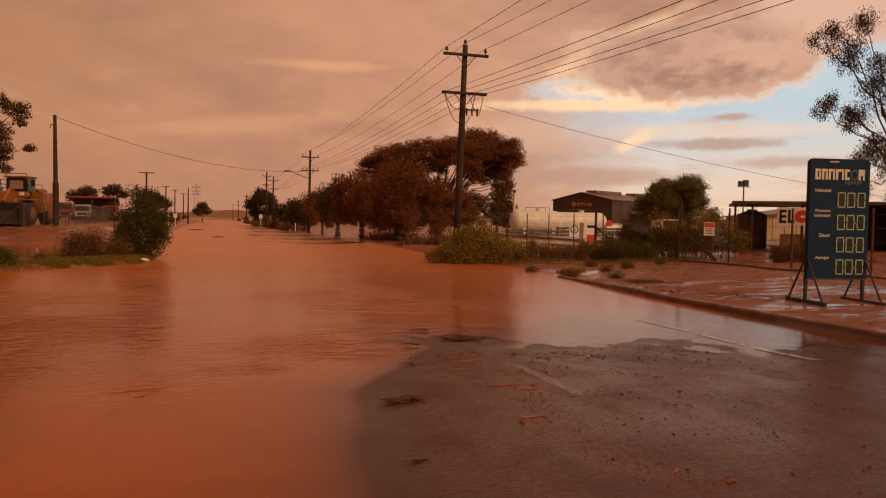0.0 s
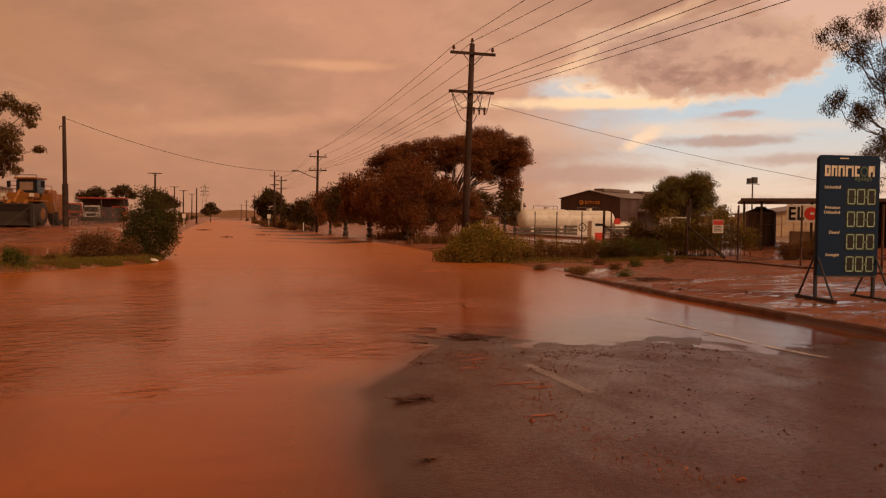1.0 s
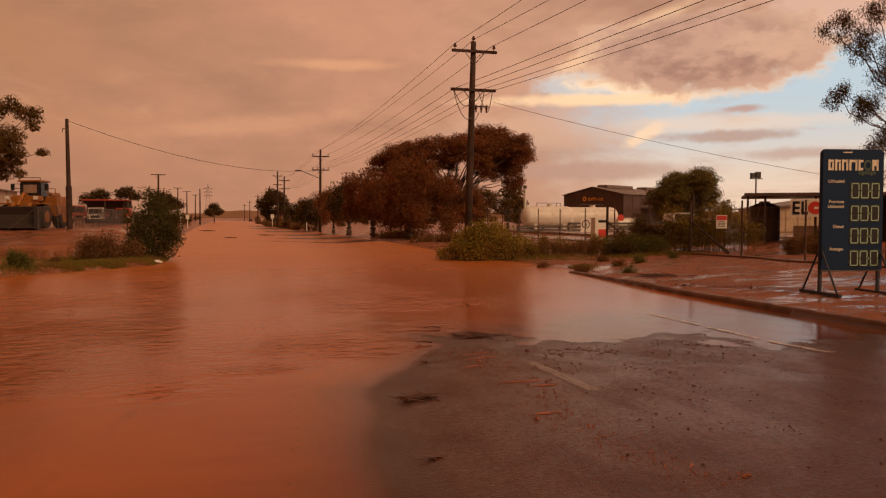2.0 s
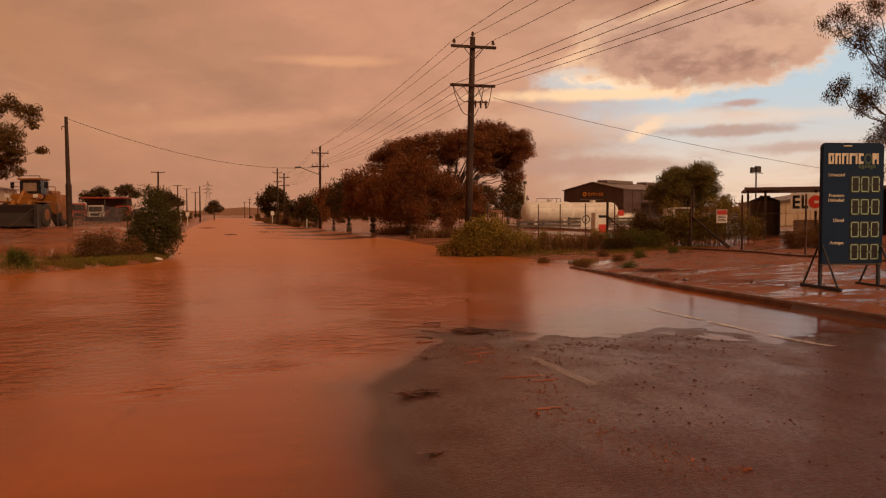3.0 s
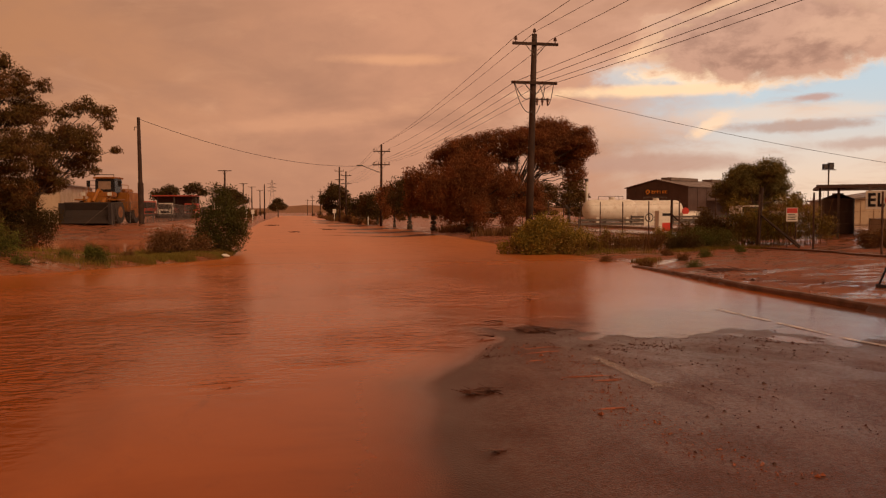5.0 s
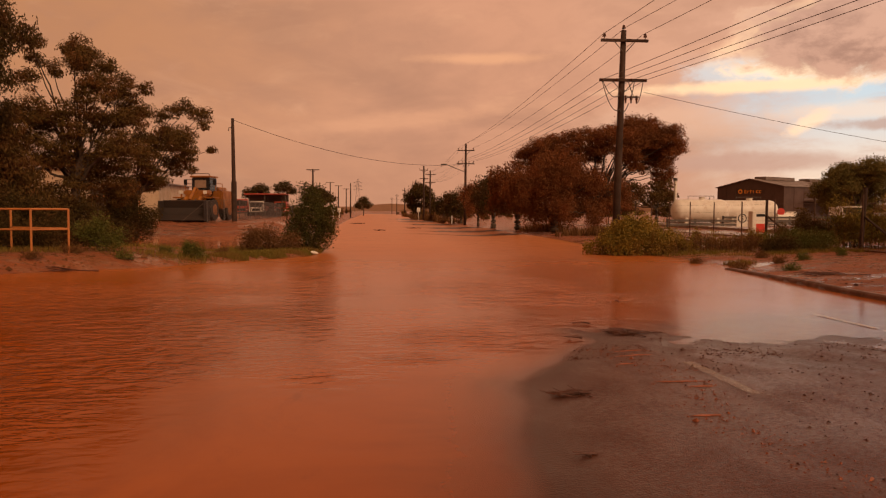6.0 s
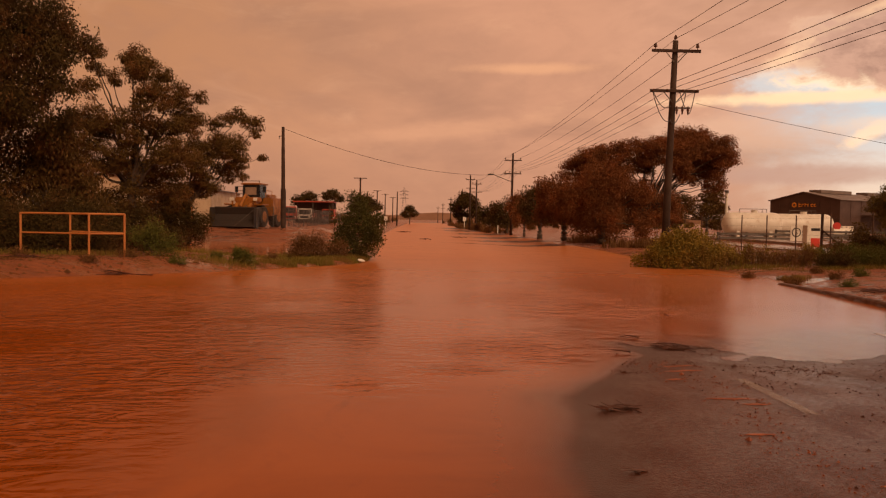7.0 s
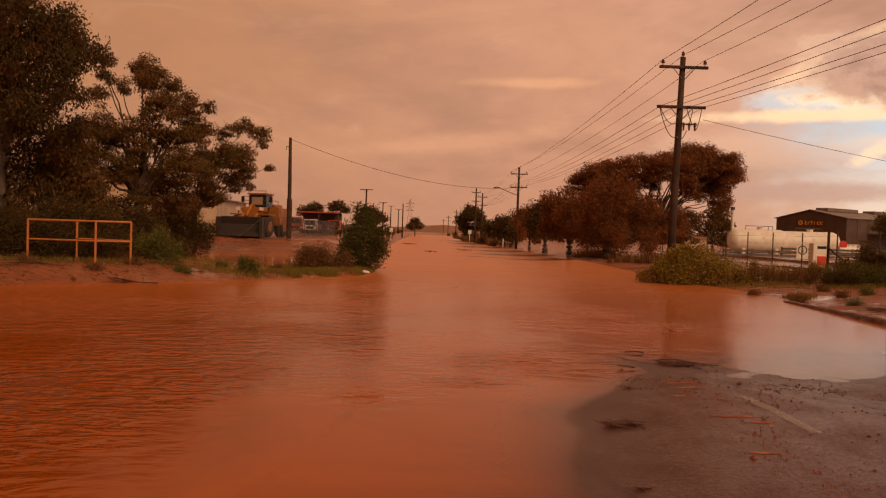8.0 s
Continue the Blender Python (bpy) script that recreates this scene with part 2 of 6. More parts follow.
def water_material():
    """Muddy flood water: its silt hides the ground more where it is deeper; wind ripples in streaks."""
    mt = bpy.data.materials.new("muddy_water")
    mt.use_nodes = True
    k = Nodes(mt.node_tree)
    p = k.n("ShaderNodeTexCoord").outputs[3]
    deep = k.attr("depth")
    rip = k.attr("ripple")
    silt = k.noise(p, 0.5, 5.0, 0.6, 1.2)
    murk = k.noise(k.n("ShaderNodeMapping", i0=p, i3=(1.0, 0.45, 1.0)).outputs[0], 1.1, 6.0, 0.65, 1.6)
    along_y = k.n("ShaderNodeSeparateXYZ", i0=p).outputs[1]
    # paler with distance: the sky's sheen on far water is painted into the colour
    far_pale = k.ramp(k.m("ADD", along_y, k.m("MULTIPLY", k.m("SUBTRACT", silt, 0.5), 12.0)), 5.0, 42.0)
    col = k.mix(k.ramp(silt, 0.35, 0.7), k.mix(far_pale, (0.37, 0.083, 0.011), (0.60, 0.200, 0.066)), k.mix(far_pale, (0.32, 0.070, 0.009), (0.54, 0.175, 0.056)))
    col = k.mix(k.ramp(murk, 0.58, 0.75, 0.0, 0.45), col, (0.22, 0.050, 0.009))
    col = k.mix(k.ramp(k.m("ADD", deep, k.m("MULTIPLY", k.m("SUBTRACT", silt, 0.5), 0.08)), 0.11, 0.23, 0.0, 0.42), col, (0.19, 0.038, 0.005))
    streak = k.n("ShaderNodeMapping", i0=p, i2=(0, 0, radians(20)), i3=(1.5, 2.8, 1.0)).outputs[0]
    r1 = k.noise(streak, 1.35, 2.0, 0.45, 1.0)
    r2 = k.noise(k.n("ShaderNodeMapping", i0=p, i2=(0, 0, radians(-28)), i3=(1.3, 2.6, 1.0)).outputs[0], 4.0, 2.0, 0.45, 0.9)
    calm = k.noise(p, 0.16, 3.0, 0.5)
    amp = k.m("MULTIPLY", rip, k.ramp(calm, 0.38, 0.62, 0.12, 1.0))
    still = k.attr("still")
    rgh = k.m("ADD", k.ramp(along_y, 10.0, 34.0, 0.16, 0.34), k.m("ADD", k.m("MULTIPLY", still, -0.27), k.m("MULTIPLY", amp, -0.08)))
    nrm = k.bump(k.m("ADD", r1, k.m("MULTIPLY", r2, 0.36)), amp, 0.42)
    sh = k.n("ShaderNodeBsdfPrincipled", **{"Base Color": col, "Roughness": rgh, "IOR": 1.33, "Specular IOR Level": k.m("ADD", k.m("ADD", 0.22, k.m("MULTIPLY", still, 0.32)), k.m("MULTIPLY", amp, 0.6)), "Normal": nrm})
    soak = k.ramp(k.m("ADD", deep, k.m("MULTIPLY", k.m("SUBTRACT", k.noise(p, 7.0, 5.0, 0.65), 0.5), 0.010)), 0.0, 0.010)
    tint = k.mix(k.ramp(deep, 0.0, 0.03), (1.0, 1.0, 1.0), (0.80, 0.55, 0.40))
    shine = k.m("MULTIPLY", soak, k.n("ShaderNodeFresnel", IOR=1.36, Normal=nrm).outputs[0])
    film = k.n("ShaderNodeMixShader", i0=shine, i1=k.n("ShaderNodeBsdfTransparent", Color=tint).outputs[0], i2=k.n("ShaderNodeBsdfGlossy", Roughness=0.14, Normal=nrm).outputs[0])
    murky = k.m("SUBTRACT", 1.0, k.m("POWER", 2.718, k.m("MULTIPLY", k.m("MULTIPLY", deep, k.ramp(murk, 0.3, 0.7, 1.15, 0.85)), -38.0)))
    k.n("ShaderNodeOutputMaterial", Surface=k.n("ShaderNodeMixShader", i0=murky, i1=film.outputs[0], i2=sh.outputs[0]).outputs[0])
    return mt


def worn_paint_material(name, most):
    mt = bpy.data.materials.new(name)
    mt.use_nodes = True
    k = Nodes(mt.node_tree)
    p = k.n("ShaderNodeTexCoord").outputs[3]
    left = k.ramp(k.m("ADD", k.noise(p, 60.0, 4.0), k.m("MULTIPLY", k.noise(p, 5.0, 3.0), 0.6)), 0.58, 0.9, 0.02, most)
    sh = k.n("ShaderNodeBsdfPrincipled", **{"Base Color": (0.60, 0.50, 0.43), "Roughness": 0.4})
    k.n("ShaderNodeOutputMaterial", Surface=k.n("ShaderNodeMixShader", i0=left, i1=k.n("ShaderNodeBsdfTransparent").outputs[0], i2=sh.outputs[0]).outputs[0])
    return mt


EARTH, ASPHALT, WATER = dirt_material(), asphalt_material(), water_material()
PAINT, FADED = worn_paint_material("worn_line_paint", 0.85), worn_paint_material("faded_line_paint", 0.3)
CONCRETE = material("muddy_concrete", (0.16, 0.058, 0.030), (0.09, 0.036, 0.020), (0.35, 0.7), 3.0, 30.0, 0.5, spots=(0.18, 0.06, 0.03))
SLAB = material("wet_yard_concrete", (0.34, 0.22, 0.16), (0.24, 0.14, 0.10), (0.12, 0.4), 0.5, 12.0, 0.12, spots=(0.26, 0.11, 0.06))
TIMBER = material("weathered_timber", (0.055, 0.026, 0.016), (0.030, 0.015, 0.010), (0.75, 0.95), 2.0, 25.0, 0.6)
BARK = material("bark", (0.10, 0.065, 0.045), (0.045, 0.03, 0.022), (0.8, 1.0), 3.0, 18.0, 0.8)
PALE_BARK = material("pale_bark", (0.26, 0.17, 0.12), (0.12, 0.075, 0.05), (0.75, 0.95), 3.0, 18.0, 0.6)
STEEL = material("dull_steel", (0.16, 0.14, 0.13), (0.10, 0.085, 0.075), (0.45, 0.7), 4.0, 40.0, 0.2, metal=0.6, spots=(0.12, 0.05, 0.03))
DARK_STEEL = material("dark_painted_steel", (0.028, 0.034, 0.05), (0.018, 0.021, 0.032), (0.4, 0.6), 5.0, 60.0, 0.15)
WIRE = material("aluminium_wire", (0.10, 0.085, 0.08), (0.06, 0.05, 0.05), (0.5, 0.7), 5.0, 50.0, 0.1)
RUST = material("rusty_steel", (0.10, 0.045, 0.028), (0.05, 0.026, 0.018), (0.6, 0.85), 5.0, 40.0, 0.3)
PORCELAIN = material("brown_porcelain", (0.10, 0.04, 0.025), (0.07, 0.03, 0.02), (0.15, 0.3), 9.0, 60.0, 0.05)
RAIL_PAINT = material("faded_yellow_paint", (0.50, 0.18, 0.05), (0.40, 0.14, 0.045), (0.4, 0.65), 4.0, 50.0, 0.2, spots=(0.28, 0.10, 0.04))
YELLOW = material("machine_yellow", (0.38, 0.135, 0.020), (0.26, 0.085, 0.017), (0.4, 0.65), 2.0, 30.0, 0.2, spots=(0.22, 0.10, 0.05))
RUBBER = material("tyre_rubber", (0.03, 0.025, 0.022), (0.06, 0.035, 0.025), (0.75, 0.95), 4.0, 40.0, 0.4)
BUCKET = material("worn_bucket_steel", (0.020, 0.013, 0.011), (0.034, 0.020, 0.015), (0.6, 0.8), 2.0, 20.0, 0.4)
PALE_GLASS = material("hazy_glass", (0.30, 0.20, 0.15), (0.22, 0.15, 0.11), (0.05, 0.15), 2.0, 20.0, 0.02)
GLASS = material("dark_glass", (0.03, 0.03, 0.032), (0.05, 0.045, 0.045), (0.05, 0.12), 2.0, 20.0, 0.02)
WHITE = material("white_painted_steel", (0.80, 0.76, 0.70), (0.70, 0.64, 0.57), (0.3, 0.5), 1.2, 20.0, 0.08, spots=(0.55, 0.45, 0.36))
RED = material("faded_red_paint", (0.42, 0.06, 0.03), (0.32, 0.045, 0.03), (0.4, 0.6), 3.0, 30.0, 0.15)
CREAM = material("cream_metal_sheet", (0.56, 0.42, 0.30), (0.46, 0.33, 0.23), (0.45, 0.65), 1.0, 15.0, 0.2, spots=(0.34, 0.18, 0.10))
BROWN_SHEET = material("dark_brown_metal_sheet", (0.085, 0.045, 0.035), (0.065, 0.035, 0.028), (0.45, 0.6), 0.6, 12.0, 0.15)
GREY_ROOF = material("grey_roof_sheet", (0.20, 0.15, 0.13), (0.14, 0.105, 0.09), (0.4, 0.6), 0.8, 10.0, 0.2, spots=(0.15, 0.08, 0.05))
RUST_TANK = material("brown_tank_plastic", (0.085, 0.05, 0.035), (0.065, 0.04, 0.03), (0.5, 0.7), 1.0, 20.0, 0.1)
NAVY = material("navy_panel", (0.007, 0.026, 0.066), (0.010, 0.032, 0.078), (0.5, 0.65), 1.5, 40.0, 0.03, spec=0.15)
BLACKISH = material("black_display", (0.006, 0.008, 0.012), (0.01, 0.011, 0.014), (0.2, 0.35), 3.0, 40.0, 0.02)
GREEN_SEG = material("pale_green_segment", (0.34, 0.56, 0.42), (0.30, 0.50, 0.38), (0.5, 0.6), 3.0, 40.0, 0.02)
LETTER = material("cream_lettering", (0.80, 0.74, 0.62), (0.74, 0.68, 0.56), (0.5, 0.6), 3.0, 40.0, 0.02)
GREEN_MARK = material("dull_green_mark", (0.06, 0.12, 0.09), (0.05, 0.10, 0.08), (0.4, 0.5), 3.0, 40.0, 0.02)
ORANGE = material("orange_letter", (0.85, 0.36, 0.05), (0.80, 0.33, 0.05), (0.5, 0.6), 3.0, 40.0, 0.02)
SIGN_WHITE = material("sign_white", (0.74, 0.70, 0.64), (0.66, 0.60, 0.54), (0.4, 0.55), 2.0, 30.0, 0.04)
SIGN_RED = material("sign_red", (0.62, 0.045, 0.03), (0.55, 0.04, 0.03), (0.4, 0.5), 2.0, 30.0, 0.03)
TWIG = material("wet_twig", (0.12, 0.032, 0.016), (0.050, 0.016, 0.010), (0.4, 0.7), 9.0, 60.0, 0.4)
MUD = material("mud_clod", (0.36, 0.095, 0.036), (0.22, 0.060, 0.026), (0.4, 0.75), 6.0, 60.0, 0.5)
# woodland colour lightened to paint in the haze of distance
HAZE = material("haze_painted_woodland", (0.32, 0.18, 0.12), (0.27, 0.15, 0.10), (0.9, 1.0), 0.02, 0.3, 0.0)
LEAF_RUST = leaf_material("rusty_foliage", (0.218, 0.082, 0.032), (0.146, 0.058, 0.025), (0.291, 0.093, 0.035))
LEAF_OLIVE = leaf_material("olive_foliage", (0.139, 0.08, 0.025), (0.09, 0.055, 0.019), (0.17, 0.071, 0.028))
LEAF_DARK = leaf_material("dark_foliage", (0.085, 0.055, 0.018), (0.055, 0.038, 0.014), (0.12, 0.052, 0.02))
LEAF_GREEN = leaf_material("green_shrub_foliage", (0.13, 0.135, 0.032), (0.085, 0.090, 0.024), (0.18, 0.115, 0.035))
LEAF_BUSH = leaf_material("bush_foliage", (0.085, 0.080, 0.022), (0.055, 0.052, 0.016), (0.11, 0.070, 0.024))
LEAF_SAGE = leaf_material("sage_foliage", (0.188, 0.147, 0.048), (0.125, 0.105, 0.037), (0.2, 0.131, 0.045))
LEAF_YELLOW = leaf_material("yellowed_weeds", (0.40, 0.27, 0.055), (0.12, 0.10, 0.028), (0.30, 0.17, 0.05))
GRASS = leaf_material("wet_grass", (0.24, 0.18, 0.042), (0.16, 0.125, 0.03), (0.25, 0.13, 0.045))
STALK = leaf_material("dry_stalks", (0.213, 0.106, 0.044), (0.125, 0.062, 0.027), (0.163, 0.069, 0.031))


# ---------------------------------------------------------------- mesh helpers
def mesh_object(name, verts, faces, mt, parent=None, label="", smooth=False):
    me = bpy.data.meshes.new(name)
    me.from_pydata([tuple(v) for v in verts], [], [tuple(f) for f in faces])
    me.materials.append(mt)
    if smooth:
        me.polygons.foreach_set("use_smooth", [True] * len(me.polygons))
    me.update()
    ob = new(name, me)
    if parent:
        ob.parent = parent
    if label:
        tagged(ob, label)
    return ob


def part(name, bm, mt, parent, label="", smooth=False):
    me = bpy.data.meshes.new(name)
    bmesh.ops.recalc_face_normals(bm, faces=bm.faces[:])
    bm.to_mesh(me)
    bm.free()
    me.materials.append(mt)
    if smooth:
        me.polygons.foreach_set("use_smooth", [True] * len(me.polygons))
    ob = new(name, me)
    if parent:
        ob.parent = parent
    if label:
        tagged(ob, label)
    return ob


def thing(name, m, label, category, group="", kind=""):
    ob = new(name)
    ob.empty_display_size = 0.2
    ob.matrix_world = m
    return tagged(ob, label, category, group, kind)


def box(bm, x0, x1, y0, y1, z0, z1, bevel=0.0):
    r = bmesh.ops.create_cube(bm, size=1.0)
    vs = r["verts"]
    bmesh.ops.transform(bm, matrix=Matrix.Translation(((x0 + x1) / 2, (y0 + y1) / 2, (z0 + z1) / 2)) @ Matrix.Diagonal((x1 - x0, y1 - y0, z1 - z0, 1)), verts=vs)
    if bevel:
        es = list({e for v in vs for e in v.link_edges})
        bmesh.ops.bevel(bm, geom=es, offset=bevel, segments=2, affect="EDGES")
    return bm


def boxed(*a, **k):
    return box(bmesh.new(), *a, **k)


def rod(bm, a, b, r0, r1=None, sides=8):
    """A round bar from a to b."""
    a, b = Vector(a), Vector(b)
    r1 = r0 if r1 is None else r1
    m = Matrix.Translation((a + b) / 2) @ (b - a).to_track_quat("Z", "Y").to_matrix().to_4x4()
    bmesh.ops.create_cone(bm, cap_ends=True, segments=sides, radius1=r0, radius2=r1, depth=(b - a).length, matrix=m)
    return bm


def rods(pairs, r, sides=8):
    bm = bmesh.new()
    for a, b in pairs:
        rod(bm, a, b, r, None, sides)
    return bm


def prism(outline, y0, y1):
    """A solid with the outline (x, z) between y0 and y1."""
    bm = bmesh.new()
    f = [bm.verts.new((x, y0, z)) for x, z in outline]
    g = [bm.verts.new((x, y1, z)) for x, z in outline]
    bm.faces.new(f), bm.faces.new(g[::-1])
    for i in range(len(f)):
        j = (i + 1) % len(f)
        bm.faces.new((f[i], f[j], g[j], g[i]))
    return bm


def tube(points, radii, sides=6):
    """Vertices and faces of a tube along points with the given radii."""
    pts = [Vector(p) for p in points]
    vs, fs = [], []
    for i, p in enumerate(pts):
        d = (pts[min(i + 1, len(pts) - 1)] - pts[max(i - 1, 0)]).normalized()
        q = d.to_track_quat("Z", "Y")
        for s in range(sides):
            a = 2 * math.pi * s / sides
            vs.append(p + q @ Vector((math.cos(a), math.sin(a), 0)) * radii[i])
    for i in range(len(pts) - 1):
        for s in range(sides):
            t = (s + 1) % sides
            fs.append((i * sides + s, i * sides + t, (i + 1) * sides + t, (i + 1) * sides + s))
    fs.append(tuple(range(sides))[::-1])
    fs.append(tuple((len(pts) - 1) * sides + s for s in range(sides)))
    return vs, fs


def lettering(name, text, size, mt, parent, at, align="LEFT"):
    cu = bpy.data.curves.new(name, "FONT")
    cu.body, cu.size, cu.align_x, cu.extrude, cu.offset = text, size, align, 0.003, 0.0005
    tmp = bpy.data.objects.new(name, cu)
    scene.collection.objects.link(tmp)
    bpy.context.view_layer.update()
    me = bpy.data.meshes.new_from_object(tmp.evaluated_get(bpy.context.evaluated_depsgraph_get()))
    bpy.data.objects.remove(tmp)
    me.materials.clear()
    me.materials.append(mt)
    ob = new(name, me)
    ob.parent = parent
    ob.matrix_local = pose(*at, 90, 0, 0)
    return ob


# ---------------------------------------------------------------- the lie of the land
def smooth(a):
    a = np.clip(a, 0, 1)
    return a * a * (3 - 2 * a)


def wobble(x, y):
    return (np.sin(0.9 * x + 1.3 * np.sin(0.55 * y)) + np.sin(1.1 * y + 0.7 * x + 1.7) + 0.6 * np.sin(2.7 * x - 1.9 * y) + 0.4 * np.sin(4.3 * x + 3.9 * y + 2)) / 3


def ragged(x, y):
    """Finer unevenness of the road, about -1 to 1."""
    return (np.sin(2.3 * x + 1.9 * np.sin(1.7 * y)) + np.sin(3.1 * y - 1.3 * x + 0.8 * np.sin(4.1 * x)) + 0.7 * np.sin(6.7 * x + 5.3 * y + 1.0) + 0.6 * np.sin(9.1 * x - 8.3 * y + 2 * np.sin(3 * y)) + 0.4 * np.sin(17 * x + 13 * y)) / 2.6


def kerb_x(y):
    return np.interp(y, [-60, 0, 14, 20, 25, 30, 60, 140, 400, 4000], [9.0, 9.0, 9.15, 9.7, 9.6, 9.0, 10.6, 9.9, 9.9, 9.9])


def shore_y(x):
    return np.interp(x, [-80, -10.2, -5.8, -1.6], [10, 18.6, 22.2, 27.2])


def verge_x(y):
    return np.interp(y, [27.8, 33, 40, 60, 130, 400, 4000], [-1.5, -1.2, -2.2, -3.0, -3.8, -4.5, -4.5])


def height(x, y):
    x, y = np.asarray(x, float), np.asarray(y, float)
    wv = wobble(x, y)
    edge = np.interp(y, [-40, 0, 4.3, 7.1, 9.2], [0.4, 0.8, 1.12, 1.5, 2.9])
    rag = ragged(x, y)
    far_edge = np.interp(x, [2.4, 3.0, 3.7, 4.5, 6.0, 7.5, 9.0], [9.7, 9.55, 9.1, 8.8, 8.65, 8.2, 7.9])
    s = np.minimum(x - edge, (far_edge - y) * 0.45 + 0.36 * rag) + 0.14 * wv + 0.05 * rag
    road = np.clip(0.055 * s, -0.22 + 0.12 * smooth((y - 10) / 10), 0.045)
    thin = -(0.010 + 0.050 * smooth((y - 10.4) / 4)) + 0.004 * wv + 0.004 * rag
    shelf = smooth((x - 3.0) / 2.2)
    road = np.where(s < 0, road * (1 - shelf) + np.maximum(road, thin) * shelf, road)
    bars = sum(0.16 * np.exp(-((y - a - 2 * np.sin(x * 0.7)) / b) ** 2) for a, b in ((52, 1.2), (61, 1.6), (74, 2.4), (92, 4.0), (118, 8.0), (150, 14.0)))
    road = road + bars * smooth((x - 1.0 + 1.5 * wv) / 5) * (0.55 + 0.45 * wv)
    sl = np.minimum(y - shore_y(x), verge_x(y) - x) + 0.12 * wv
    bank = 0.44 * smooth(sl / 2.4) * smooth((-5.0 - x) / 3) * (1 - smooth((y - 26) / 5))
    isle = 0.17 * smooth(sl / 1.5) * (1 - smooth((y - 31) / 3)) * smooth((x + 8) / 3)
    back = 0.85 * smooth((y - 47) / 12) * smooth((verge_x(y) - x) / 5)
    yard = smooth((y - 27) / 5) * (1 - smooth((y - 56) / 5)) * smooth((-2.5 - x) / 3)
    land = -0.035 + bank + isle + back + 0.025 * wv + yard * (-0.055 + 0.10 * wobble(x * 0.9 + 3, y * 0.75) + 0.05 * ragged(x * 0.6, y * 0.5))
    z = np.where(sl > 0, road + (land - road) * smooth(sl / 0.9), road)
    sr = x - kerb_x(y)
    right = 0.082 + 0.03 * wobble(x * 1.7 + 2, y * 1.1) * smooth(sr / 1.5) + 0.11 * smooth(sr / 8) + 0.3 * smooth((x - 22) / 8) + 0.015 * wv
    step_ = 1 - smooth((y - 17.5) / 3.5)
    ramp = step_ * (sr > 0.0) + (1 - step_) * smooth(sr / 2.2)
    z = z + (right - z) * np.where(sr > 0, ramp, 0.0)
    return z + 0.12 * smooth((y - 380) / 60)


def gz(x, y):
    return float(height(x, y))


def spaced(parts):
    out = []
    for a, b, n in parts:
        out += list(np.linspace(a, b, n, endpoint=False))
    return np.array(out + [parts[-1][1]])


xs = spaced([(-3000, -400, 8), (-400, -80, 14), (-80, -24, 26), (-24, -12, 26), (-12, 0, 48), (0, 8.8, 110), (8.8, 9.9, 14), (9.9, 24, 46), (24, 70, 30), (70, 400, 14), (400, 3000, 8)])
ys = spaced([(-600, -40, 8), (-40, 2, 28), (2, 14, 150), (14, 34, 84), (34, 64, 46), (64, 140, 34), (140, 460, 34), (460, 4200, 20)])
GX, GY = np.meshgrid(xs, ys)
GZ = height(GX, GY)
verts = np.stack([GX, GY, GZ], -1).reshape(-1, 3)
nx, ny = len(xs), len(ys)
idx = np.arange(nx * ny).reshape(ny, nx)
quads = np.stack([idx[:-1, :-1], idx[:-1, 1:], idx[1:, 1:], idx[1:, :-1]], -1).reshape(-1, 4)
mid = verts[quads].mean(1)
is_road = (mid[:, 0] > -3.0) & (mid[:, 0] < kerb_x(mid[:, 1])) & (np.minimum(mid[:, 1] - shore_y(mid[:, 0]), verge_x(mid[:, 1]) - mid[:, 0]) < 0.2) & (mid[:, 1] < 460) & (mid[:, 1] > -60)


def sheet(name, fs, mt, label, category):
    used, inv = np.unique(fs, return_inverse=True)
    ob = mesh_object(name, verts[used], inv.reshape(-1, 4), mt, smooth=True)
    ob.data.attributes.new("damp", "FLOAT", "POINT").data.foreach_set("value", smooth(1 - verts[used][:, 2] / 0.045).astype(np.float32))
    return tagged(ob, label, category, kind="structure")


sheet("ground", quads[~is_road], EARTH, "wet red earth with ruts and puddles", "ground")
sheet("road", quads[is_road], ASPHALT, "dark wet asphalt road half drowned by flood", "road")

# water: a level sheet that knows how deep it stands
wx = spaced([(-160, -24, 24), (-24, -10, 28), (-10, 0, 50), (0, 10.5, 120)])
wy = spaced([(-40, 2, 24), (2, 14, 140), (14, 34, 70), (34, 64, 40), (64, 140, 24), (140, 440, 24)])
WX, WY = np.meshgrid(wx, wy)
deep = np.clip(-height(WX, WY), 0, 1)
wid = np.arange(len(wx) * len(wy)).reshape(len(wy), len(wx))
wq = np.stack([wid[:-1, :-1], wid[:-1, 1:], wid[1:, 1:], wid[1:, :-1]], -1).reshape(-1, 4)
wet = (deep.reshape(-1)[wq] > 0).any(1)
wq = wq[wet]
used, inv = np.unique(wq, return_inverse=True)
wv = np.stack([WX, WY, 0 * WX], -1).reshape(-1, 3)[used]
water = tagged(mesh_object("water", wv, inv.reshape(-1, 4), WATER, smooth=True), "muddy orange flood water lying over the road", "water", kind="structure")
water.data.attributes.new("depth", "FLOAT", "POINT").data.foreach_set("value", deep.reshape(-1)[used].astype(np.float32))
lx, ly = wv[:, 0], wv[:, 1]
lively = 0.012 + 0.9 * smooth((-1.0 - lx) / 2.6) * (1 - smooth((ly - 12) / 7))
